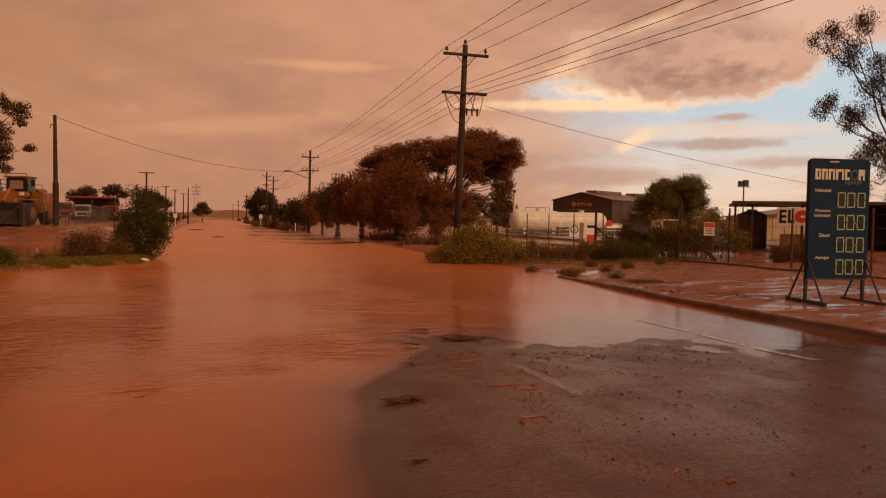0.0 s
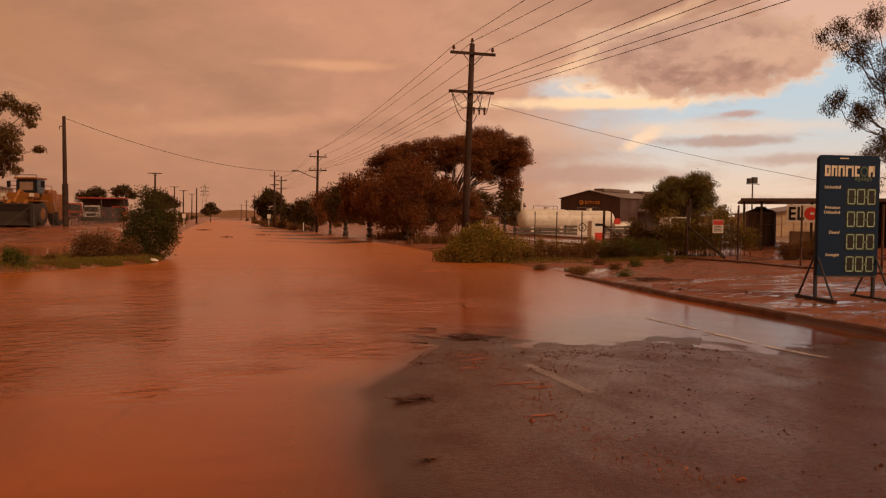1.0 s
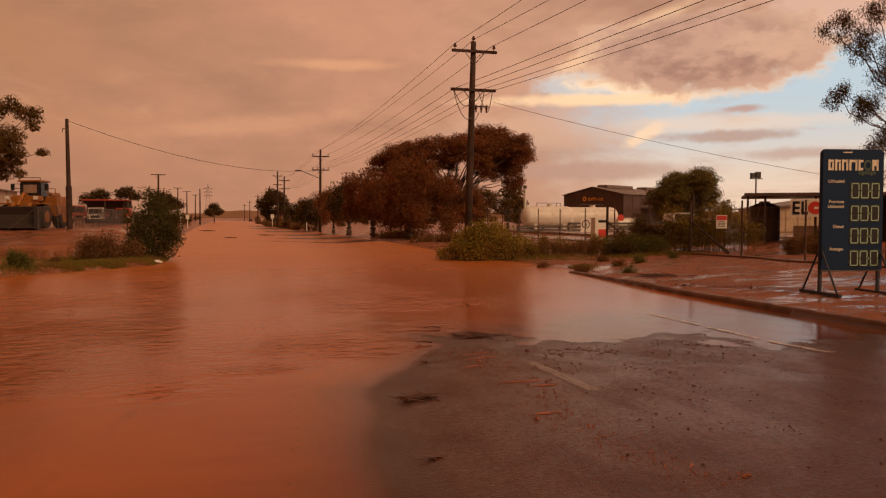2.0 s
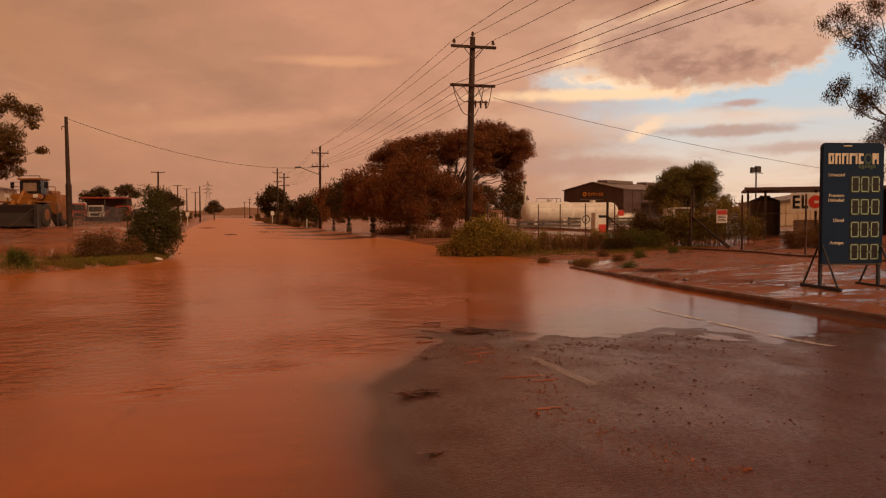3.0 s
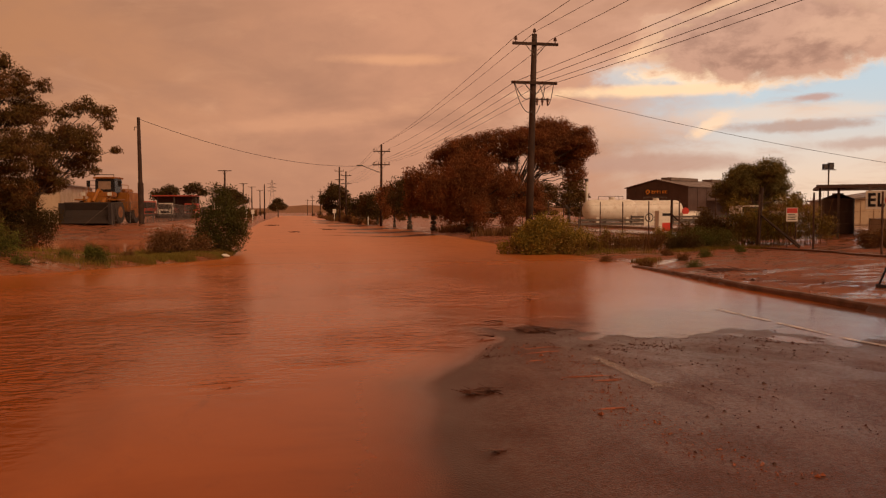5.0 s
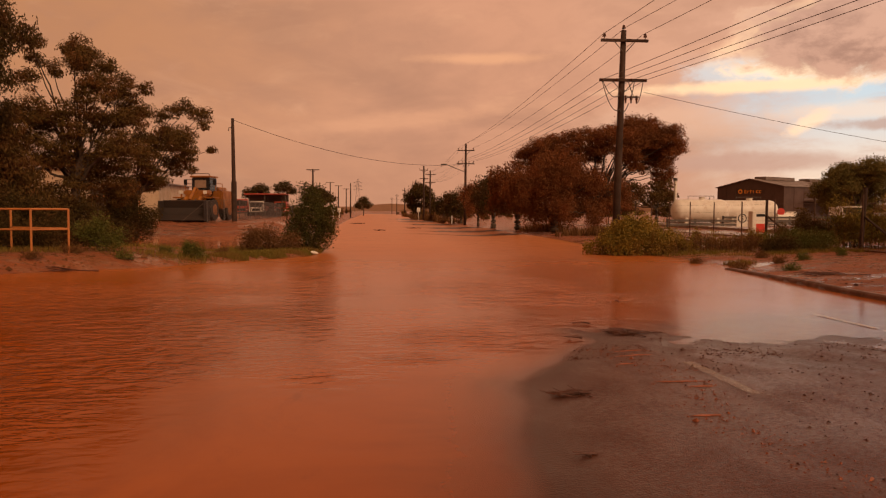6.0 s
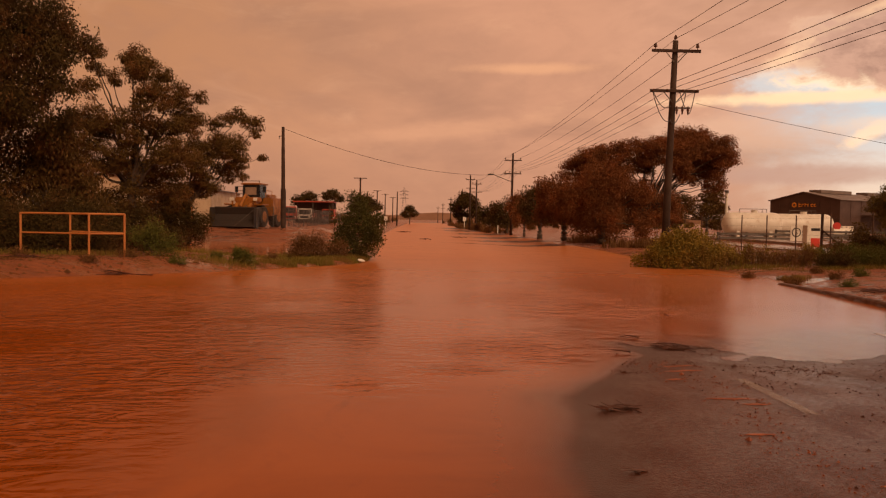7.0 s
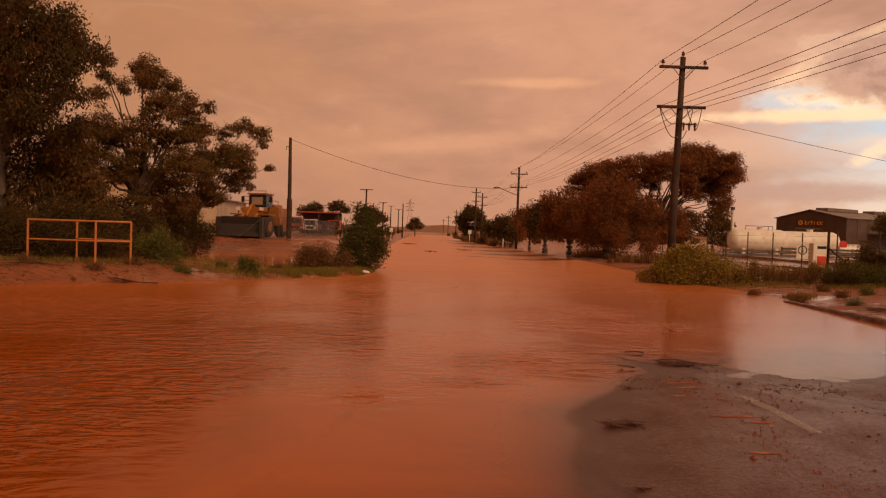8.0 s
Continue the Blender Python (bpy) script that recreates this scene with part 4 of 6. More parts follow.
# shrubs and grass on the left island and bank
shrub("bush", "olive-green leafy bush on the flooded verge", (-2.4, 30.2), [(0.05, 0, 1.85, 0.5), (-0.4, 0.1, 1.3, 0.58), (0.42, 0, 1.35, 0.52), (0, -0.2, 0.8, 0.7), (0.55, 0.1, 0.65, 0.46), (-0.65, 0, 0.6, 0.5), (-0.15, 0.1, 2.25, 0.3), (0.2, 0, 0.4, 0.6), (0.7, 0, 1.0, 0.4), (-0.5, 0, 0.3, 0.45)], (0.10, 0.02), 1.1, LEAF_BUSH, 31, stems=12)
shrub("low_bush", "low reddish bush in the grass", (-3.9, 28.4), [(0, 0, 0.35, 0.45), (-0.6, 0.1, 0.32, 0.42), (0.55, 0.1, 0.3, 0.42), (-0.3, -0.1, 0.6, 0.3), (1.0, 0.3, 0.25, 0.36), (0.25, 0, 0.6, 0.3)], (0.085, 0.014), 0.9, STALK, 32, stems=14)
shrub("low_bush", "pale green bush beside the railing", (-7.9, 23.4), [(0, 0, 0.4, 0.36), (-0.35, 0, 0.5, 0.34), (0.35, 0.1, 0.3, 0.32), (-0.1, 0, 0.75, 0.26)], (0.10, 0.016), 1.2, LEAF_GREEN, 33)
shrub("low_bush", "dark green growth below the railing", (-10.6, 23.8), [(0, 0, 0.35, 0.55), (-0.8, 0.1, 0.45, 0.55), (0.8, 0, 0.35, 0.5), (-1.7, 0.2, 0.5, 0.6), (-2.6, 0.3, 0.5, 0.7), (-3.6, 0.3, 0.6, 0.8), (-0.4, 0.3, 0.8, 0.45), (-1.4, 0.3, 0.95, 0.5), (-2.6, 0.4, 1.1, 0.6)], (0.10, 0.018), 2.2, LEAF_DARK, 34, stems=12)
shrub("low_bush", "dark dense undergrowth behind the railing", (-11.2, 26.2), [(0, 0, 0.5, 0.7), (1.0, 0.1, 0.5, 0.7), (-1.2, 0, 0.6, 0.8), (2.0, 0, 0.4, 0.6), (-2.6, 0, 0.7, 0.9), (0.4, 0, 1.1, 0.6), (-0.8, 0, 1.3, 0.7), (-4.2, 0, 0.8, 1.0)], (0.13, 0.022), 1.8, LEAF_DARK, 37, stems=12)
shrub("low_bush", "dark undergrowth at the foot of the trees", (-12.6, 36.0), [(0, 0, 0.6, 0.8), (1.2, 0.1, 0.5, 0.7), (-1.4, 0, 0.7, 0.9), (-3.0, 0, 0.8, 1.0), (0.4, 0, 1.3, 0.7), (-1.0, 0, 1.5, 0.8)], (0.15, 0.026), 1.6, LEAF_DARK, 38, stems=12)
shrub("low_bush", "small green tuft on the muddy bank", (-5.6, 24.2), [(0, 0, 0.18, 0.22), (0.25, 0, 0.14, 0.18), (-0.05, 0, 0.36, 0.14)], (0.09, 0.014), 2.2, LEAF_GREEN, 35)
shrub("low_bush", "dark dense growth at the foot of the gums", (-13.4, 42.5), [(0, 0, 0.7, 0.8), (1.1, 0.1, 0.6, 0.7), (-1.2, 0, 0.8, 0.9), (0.5, 0, 1.5, 0.8), (-0.8, 0, 1.8, 0.9), (1.5, 0, 1.3, 0.6), (0.2, 0, 2.3, 0.8)], (0.15, 0.026), 1.6, LEAF_DARK, 39, stems=12)
shrub("low_bush", "dark dry bush under the trees", (-13.2, 40.0), [(0, 0, 0.5, 0.5), (-0.9, 0, 0.5, 0.55), (0.8, 0, 0.35, 0.4), (-1.9, 0, 0.6, 0.6)], (0.12, 0.02), 1.5, LEAF_DARK, 36)
grass_stuff("verge_grass", "wet yellow-green grass on the verge", [(-2.6, 27.9, 1.7, 0.9), (-3.6, 26.2, 1.0, 0.6), (-4.3, 25.2, 0.9, 0.5), (-2.2, 30.5, 1.3, 1.6), (-4.6, 29.6, 1.4, 1.8)], 4200, 0.13, 0.006, GRASS, 41)
grass_stuff("bank_grass", "sparse weeds on the red bank", [(-7.2, 26.5, 2.2, 1.8), (-9.5, 23.2, 2.0, 0.7), (-12.5, 23.0, 2.5, 0.9), (-5.8, 24.0, 1.4, 0.8)], 900, 0.16, 0.008, GRASS, 42)

# growth before the gas yard
WEEDS = "growth along the yard fence"
shrub("weed_bush", "tall yellow-green flowering weeds", (9.2, 27.7), [(0, 0, 0.63, 0.54), (0.6, 0, 0.8, 0.54), (-0.6, 0.1, 0.42, 0.45), (1.2, 0.2, 0.63, 0.54), (0.3, 0, 1.09, 0.38), (0.8, -0.2, 0.38, 0.5), (1.8, 0.1, 0.5, 0.45), (-0.1, 0.3, 0.92, 0.41), (2.3, 0, 0.38, 0.41), (-1.0, 0.3, 0.21, 0.36), (0.9, 0.1, 1.13, 0.32), (0.2, -0.3, 0.5, 0.5), (-0.4, -0.2, 0.71, 0.41), (0.5, -0.35, 0.8, 0.45), (1.2, -0.2, 0.34, 0.45), (-0.2, -0.4, 0.29, 0.45), (0.1, -0.3, 1.01, 0.32)], (0.085, 0.024), 2.2, LEAF_YELLOW, 51, group=WEEDS, stems=16)
shrub("weed_bush", "lower yellow-green weeds going to seed", (12.0, 28.2), [(0, 0, 0.32, 0.34), (0.6, 0, 0.36, 0.29), (-0.6, 0, 0.36, 0.32), (1.2, 0.1, 0.25, 0.27), (0.2, 0, 0.58, 0.18)], (0.08, 0.016), 1.1, LEAF_YELLOW, 52, group=WEEDS, stems=18)
shrub("weed_bush", "brown-green weeds with seed stalks", (14.0, 27.9), [(0, 0, 0.29, 0.29), (0.5, 0, 0.43, 0.27), (-0.5, 0, 0.29, 0.27), (0.3, 0, 0.61, 0.18)], (0.08, 0.015), 0.9, LEAF_YELLOW, 53, group=WEEDS, stems=16)
shrub("low_bush", "round dark green bush on the verge", (15.6, 26.6), [(0, 0, 0.3, 0.36), (0.45, 0.1, 0.36, 0.38), (-0.4, 0, 0.24, 0.3), (0.9, 0.1, 0.28, 0.34)], (0.07, 0.014), 1.6, LEAF_GREEN, 54, group=WEEDS)
shrub("low_bush", "low dark green bush beside the kerb", (14.2, 26.0), [(0, 0, 0.22, 0.28), (0.35, 0, 0.24, 0.26), (-0.35, 0, 0.18, 0.24)], (0.07, 0.014), 2.8, LEAF_DARK, 55, group=WEEDS)
shrub("weed_bush", "thin brown weeds with seed stalks", (13.0, 27.5), [(0, 0, 0.22, 0.24), (0.5, 0, 0.26, 0.24), (-0.5, 0, 0.22, 0.24), (1.0, 0, 0.36, 0.21), (-1.1, 0, 0.36, 0.22)], (0.07, 0.012), 0.6, STALK, 62, group=WEEDS, stems=16)
shrub("weed_bush", "leafy green weeds with seed stalks", (15.0, 28.0), [(0, 0, 0.29, 0.29), (0.5, 0, 0.4, 0.29), (-0.4, 0, 0.5, 0.24), (0.9, 0, 0.58, 0.22), (1.4, 0, 0.36, 0.29)], (0.08, 0.015), 0.9, LEAF_GREEN, 63, group=WEEDS, stems=16)
shrub("reed_bush", "dense green bush among the cane", (19.4, 29.6), [(0, 0, 0.6, 0.6), (0.8, 0, 0.8, 0.6), (-0.8, 0, 0.7, 0.55), (0.2, 0, 1.2, 0.45), (1.5, 0, 0.6, 0.5), (-1.5, 0.2, 0.5, 0.5)], (0.11, 0.018), 1.2, LEAF_GREEN, 64, group=WEEDS)
shrub("reed_bush", "dark green bush among the cane", (17.2, 29.8), [(0, 0, 0.5, 0.5), (0.7, 0, 0.6, 0.5), (-0.7, 0, 0.4, 0.45), (0.2, 0, 1.0, 0.4)], (0.10, 0.018), 2.0, LEAF_OLIVE, 65, group=WEEDS)
shrub("low_bush", "dry orange-brown bush behind the fence", (21.0, 24.8), [(0, 0, 0.3, 0.34), (0.6, 0, 0.3, 0.34), (1.2, 0, 0.24, 0.3)], (0.08, 0.012), 2.6, STALK, 56, group=WEEDS)
shrub("low_bush", "green bush against the canopy", (22.8, 25.4), [(0, 0, 0.5, 0.45), (0.5, 0.1, 0.7, 0.4), (-0.4, 0, 0.3, 0.35)], (0.08, 0.016), 2.4, LEAF_OLIVE, 57, group=WEEDS)
grass_stuff("dry_stalks", "dry brown weed stalks along the fence", [(11.5, 28.4, 2.6, 0.6), (13.6, 28.2, 2.4, 0.6), (16.0, 27.6, 1.8, 0.6), (12.6, 27.2, 2.4, 0.5)], 260, 0.72, 0.007, STALK, 58, 0.6)
grass_stuff("kerb_weeds", "short weeds on the muddy verge", [(11.4, 26.6, 2.2, 0.8), (14.0, 25.4, 2.6, 0.6), (16.6, 26.2, 1.6, 0.5), (10.6, 22.0, 0.7, 0.5)], 900, 0.14, 0.007, GRASS, 59)
grass_stuff("row_grass", "rough brown growth below the trees", [(14.0, 47.0, 2.5, 1.5), (13.0, 58.0, 1.5, 4.0), (11.0, 125.0, 1.5, 18.0), (9.0, 150.0, 1.5, 20.0)], 1300, 0.5, 0.03, STALK, 60)


def cane_clump():
    rng = np.random.default_rng(61)
    root = thing("cane_clump", pose(19.9, 28.4, gz(19.9, 28.4)), "tall green cane leaning over the fence", "reeds", WEEDS)
    vs, fs, k = [], [], 0
    for i in range(90):
        x, y = rng.uniform(-2.0, 2.1), rng.uniform(-0.5, 0.7)
        h = rng.uniform(1.2, 2.2)
        v, f = tube([(x, y, 0), (x + 0.05, y, h * 0.6), (x + rng.uniform(-0.3, 0.35), y, h)], [0.012, 0.009, 0.004], 5)
        vs += v
        fs += [tuple(j + k for j in q) for q in f]
        k += len(v)
    mesh_object("cane_growth", vs, fs, STALK, root)
    n = 8000
    px = rng.uniform(-2.1, 2.2, n)
    top = 1.35 + 0.35 * np.sin(px * 2.3 + 0.6) + 0.22 * np.sin(px * 6.1) + 0.18 * np.sin(px * 13.7 + 1.0)
    p = np.stack([px, rng.uniform(-0.6, 0.8, n), 0.15 + top * rng.random(n) ** 0.8], 1)
    a = rng.random(n) * 2 * np.pi
    d = np.stack([np.cos(a), np.sin(a) * 0.6, 0.5 + 0 * a], 1)
    s = np.stack([-np.sin(a), np.cos(a), 0 * a], 1) * 0.016
    ln = rng.uniform(0.25, 0.5, (n, 1))
    tip = p + d * ln
    tip[:, 2] -= 0.2 * ln[:, 0]
    v = np.stack([p, p + d * ln * 0.5 + s, tip, p + d * ln * 0.5 - s], 1).reshape(-1, 3)
    mesh_object("foliage", v, np.arange(4 * n).reshape(n, 4), LEAF_YELLOW, root)


cane_clump()


# ---------------------------------------------------------------- power lines
def insulator(parent, x, y, z):
    bm = bmesh.new()
    rod(bm, (x, y, z), (x, y, z + 0.10), 0.018)
    rod(bm, (x, y, z + 0.08), (x, y, z + 0.12), 0.075, 0.06, 10)
    rod(bm, (x, y, z + 0.13), (x, y, z + 0.17), 0.07, 0.05, 10)
    rod(bm, (x, y, z + 0.18), (x, y, z + 0.22), 0.055, 0.035, 10)
    return part("insulator", bm, PORCELAIN, parent)


def power_pole(x, y, top, label, lean=0.0, arms=(), width=1.9, radius=0.16, gear=False, detail=True, group="poles beside the road"):
    z0 = gz(x, y) - 0.1
    h = top - z0
    root = thing("power_pole", pose(x, y, z0), label, "power pole", group)
    v, f = tube([(0, 0, 0), (lean * 0.33, 0, h * 0.33), (lean * 0.7, 0, h * 0.7), (lean, 0, h)], [radius, radius * 0.92, radius * 0.8, radius * 0.66], 12)
    mesh_object("shaft", v, f, TIMBER, root, smooth=True)
    for az_ in arms:
        zz = az_ - z0
        cx = lean * zz / h
        part("crossarm", boxed(cx - width / 2, cx + width / 2, -0.21, -0.12, zz - 0.055, zz + 0.055, 0.008), TIMBER, root)
        for s in (-1, 1):
            part("brace", rods([((cx + s * 0.42, -0.19, zz - 0.04), (cx + s * 0.06, -0.17, zz - 0.45))], 0.018, 6), STEEL, root)
    return root, z0, h


p1, z1, h1 = power_pole(9.62, 30.0, 8.69, "tall dark timber power pole with two crossarms", 0.24, (8.27, 6.73), 1.9)
for x in (-0.82, 0.82):
    insulator(p1, 0.23 + x, -0.165, 8.33 - z1)
insulator(p1, 0.24, 0, 8.69 - z1)
for x in (-0.85, -0.3, 0.3, 0.85):
    bm = rods([((0.18 + x, -0.24, 6.73 - z1), (0.18 + x, -0.32, 6.73 - z1))], 0.035)
    rod(bm, (0.18 + x, -0.32, 6.73 - z1), (0.18 + x, -0.40, 6.73 - z1), 0.05, 0.03)
    part("strain_insulator", bm, PORCELAIN, p1)
bm = boxed(0.2, 0.86, -0.10, -0.03, 6.06 - z1, 6.12 - z1, 0.005)
part("fuse_bar", bm, STEEL, p1)
for x in (0.3, 0.52, 0.74):
    bm = rods([((x, -0.16, 6.14 - z1), (x, -0.16, 5.84 - z1))], 0.035)
    rod(bm, (x, -0.16, 5.98 - z1), (x, -0.16, 6.02 - z1), 0.06)
    part("fuse", bm, PORCELAIN, p1, "brown porcelain drop-out fuse")


def cable(parent, name, a, b, sag, r, mt=WIRE, n=14):
    a, b = Vector(a), Vector(b)
    pts = [a.lerp(b, i / n) - Vector((0, 0, 4 * sag * (i / n) * (1 - i / n))) for i in range(n + 1)]
    v, f = tube(pts, [r] * len(pts), 5)
    return mesh_object(name, v, f, mt, parent)


for a, b, s in (((-0.70, -0.3, 6.70), (0.10, -0.15, 5.62), 0.45), ((-0.66, -0.3, 6.66), (0.06, -0.15, 6.15), 0.28), ((0.95, -0.3, 6.70), (0.72, -0.16, 5.84), 0.25), ((0.60, -0.3, 6.68), (0.52, -0.16, 6.10), 0.05), ((0.35, -0.3, 6.68), (0.62, -0.16, 6.10), 0.04), ((0.42, -0.16, 5.84), (0.05, -0.15, 5.60), 0.22)):
    cable(p1, "jumper_cable", (a[0], a[1], a[2] - z1), (b[0], b[1], b[2] - z1), s, 0.016)
p2, z2, h2 = power_pole(10.36, 87.0, 9.2, "timber power pole with two crossarms and a street light", 0.1, (8.42, 6.92), 1.95)
for zz in (8.48, 6.98):
    for x in (-0.85, -0.35, 0.35, 0.85):
        if zz < 8 or abs(x) > 0.5:
            insulator(p2, 0.09 + x, -0.165, zz - z2)
part("lamp_arm", rods([((0.05, 0, 6.0 - z2), (-2.0, -0.2, 6.75 - z2))], 0.04), STEEL, p2)
lamp_head = part("lamp_head", boxed(-2.75, -2.0, -0.32, -0.12, 6.74 - z2, 6.88 - z2, 0.04), STEEL, p2, "grey street light head")
part("lens", boxed(-2.68, -2.2, -0.28, -0.16, 6.715 - z2, 6.738 - z2), GLASS, lamp_head)
FARPOLES = [(10.2, 139.0, 8.9, 1.9, 2), (8.6, 132.0, 9.3, 1.5, 2), (10.0, 182.0, 8.9, 1.9, 2), (10.1, 250.0, 9.0, 1.9, 2), (10.0, 330.0, 8.8, 1.9, 2), (9.6, 400.0, 8.5, 1.9, 1)]
for x, y, top, wd, n in FARPOLES:
    q, zq, hq = power_pole(x, y, top, "distant timber power pole with crossarms", 0.05, (top - 0.75, top - 2.2)[:n], wd, 0.17)
    for dx in (-0.7, 0.7):
        insulator(q, dx, -0.165, top - 0.7 - zq)
for x, y, top, n in ((-9.2, 120.0, 7.95, 1), (-10.4, 190.0, 8.6, 1), (-9.4, 212.0, 8.5, 1), (-8.0, 232.0, 8.2, 1), (-5.2, 180.0, 8.0, 0), (-14.0, 160.0, 7.2, 1)):
    q, zq, hq = power_pole(x, y, top, "distant timber pole beside the road", 0.05, (top - 0.1,)[:n], 2.0 if n else 1, 0.17, group="poles on the far verge")
pl, zl, hl = power_pole(-10.47, 60.0, 8.55, "plain dark timber pole with one service wire", -0.07, (), radius=0.17, group="poles on the far verge")
part("sheath", rods([((0, 0, 0), (-0.02, 0, 3.1))], 0.205, 12), TIMBER, pl, "dark metal sheath round the pole")
part("hook", rods([((-0.12, 0, 7.85 - zl), (-0.36, 0, 7.85 - zl)), ((-0.36, 0, 7.85 - zl), (-0.36, 0, 7.6 - zl))], 0.03, 6), STEEL, pl)

TOPS = [((9.05, 30, 8.56), (9.6, 87, 8.72)), ((9.90, 30, 8.80), (10.46, 87, 9.22)), ((10.65, 30, 8.56), (11.3, 87, 8.72))]
LOWS = [((8.95, 29.7, 6.73), (9.6, 87, 7.2)), ((9.5, 29.7, 6.73), (10.1, 87, 7.2)), ((10.1, 29.7, 6.73), (10.8, 87, 7.2)), ((10.65, 29.7, 6.73), (11.3, 87, 7.2))]
for (a, b), drift in zip(TOPS + LOWS, (-0.35, 2.4, 1.7, 3.15, 3.55, 4.5, 4.6)):
    wire_ = cable(None, "overhead_wire", a, b, 0.45, 0.010, n=24)
    tagged(wire_, "thin dark overhead power wire", "wire", "overhead wires")
    behind = (a[0] + drift, -27.0, a[2] + 0.1)
    tagged(cable(None, "overhead_wire", behind, a, 0.6 if a[2] > 8 else 0.45, 0.010, n=30), "thin dark overhead power wire", "wire", "overhead wires")
    far = (b[0] - 0.2, 139.0, b[2] - 0.35)
    tagged(cable(None, "overhead_wire", b, far, 0.7, 0.011, n=16), "thin dark overhead power wire", "wire", "overhead wires")
power_pole(12.2, -27.0, 8.7, "timber power pole with two crossarms", 0.1, (8.3, 6.8), 1.9)
tagged(cable(None, "service_wire", (10.72, 30, 6.3), (30.6, 27.8, 2.85), 0.3, 0.009, n=24), "single service wire down to the canopy", "wire", "overhead wires")
tagged(cable(None, "service_wire", (-10.54, 60, 8.45), (10.4, 87, 6.9), 1.25, 0.02, n=30), "service wire sagging across the road", "wire", "overhead wires")


def lattice_tower(x, y, h):
    root = thing("lattice_tower", pose(x, y, gz(x, y)), "far steel lattice transmission tower", "tower")
    def leg(s, t, z):
        w_ = 3.6 * (1 - z / h) ** 1.2 + 0.5
        return (s * w_, t * w_, z)
    lv = [0, 6, 11, 16, 21, 25, 29, 33, h]
    for s in (-1, 1):
        for t in (-1, 1):
            part("leg", rods([(leg(s, t, a), leg(s, t, b)) for a, b in zip(lv, lv[1:])], 0.11, 5), STEEL, root)
    br = []
    for a, b in zip(lv, lv[1:]):
        br += [(leg(-1, -1, a), leg(1, -1, b)), (leg(1, -1, a), leg(-1, -1, b)), (leg(-1, -1, a), leg(-1, 1, b)), (leg(1, -1, a), leg(1, 1, b))]
    part("bracing", rods(br, 0.06, 4), STEEL, root)
    for z in (25, 29, 33):
        part("arm", rods([((-5, 0, z), (5, 0, z)), ((-5, 0, z), (0, 0, z + 1.8)), ((5, 0, z), (0, 0, z + 1.8))], 0.16, 5), STEEL, root)


lattice_tower(-17.8, 900.0, 38.0)


# ---------------------------------------------------------------- fuel price sign
def digit(parent, x, z, w_, h, t=0.019):
    """A nought from six bars."""
    y0, y1 = -0.055, -0.0495
    g = 0.010
    c = t * 0.45
    bars = [(x + t * 0.6, x + w_ - t * 0.6, zz, zz + t) for zz in (z, z + h - t)]
    for xx in (x, x + w_ - t):
        bars += [(xx, xx + t, z + t + g - c, z + h / 2 - g), (xx, xx + t, z + h / 2 + g, z + h - t - g + c)]
    for a, b, c0, c1 in bars:
        part("segment", boxed(a, b, y0, y1, c0, c1), GREEN_SEG, parent)


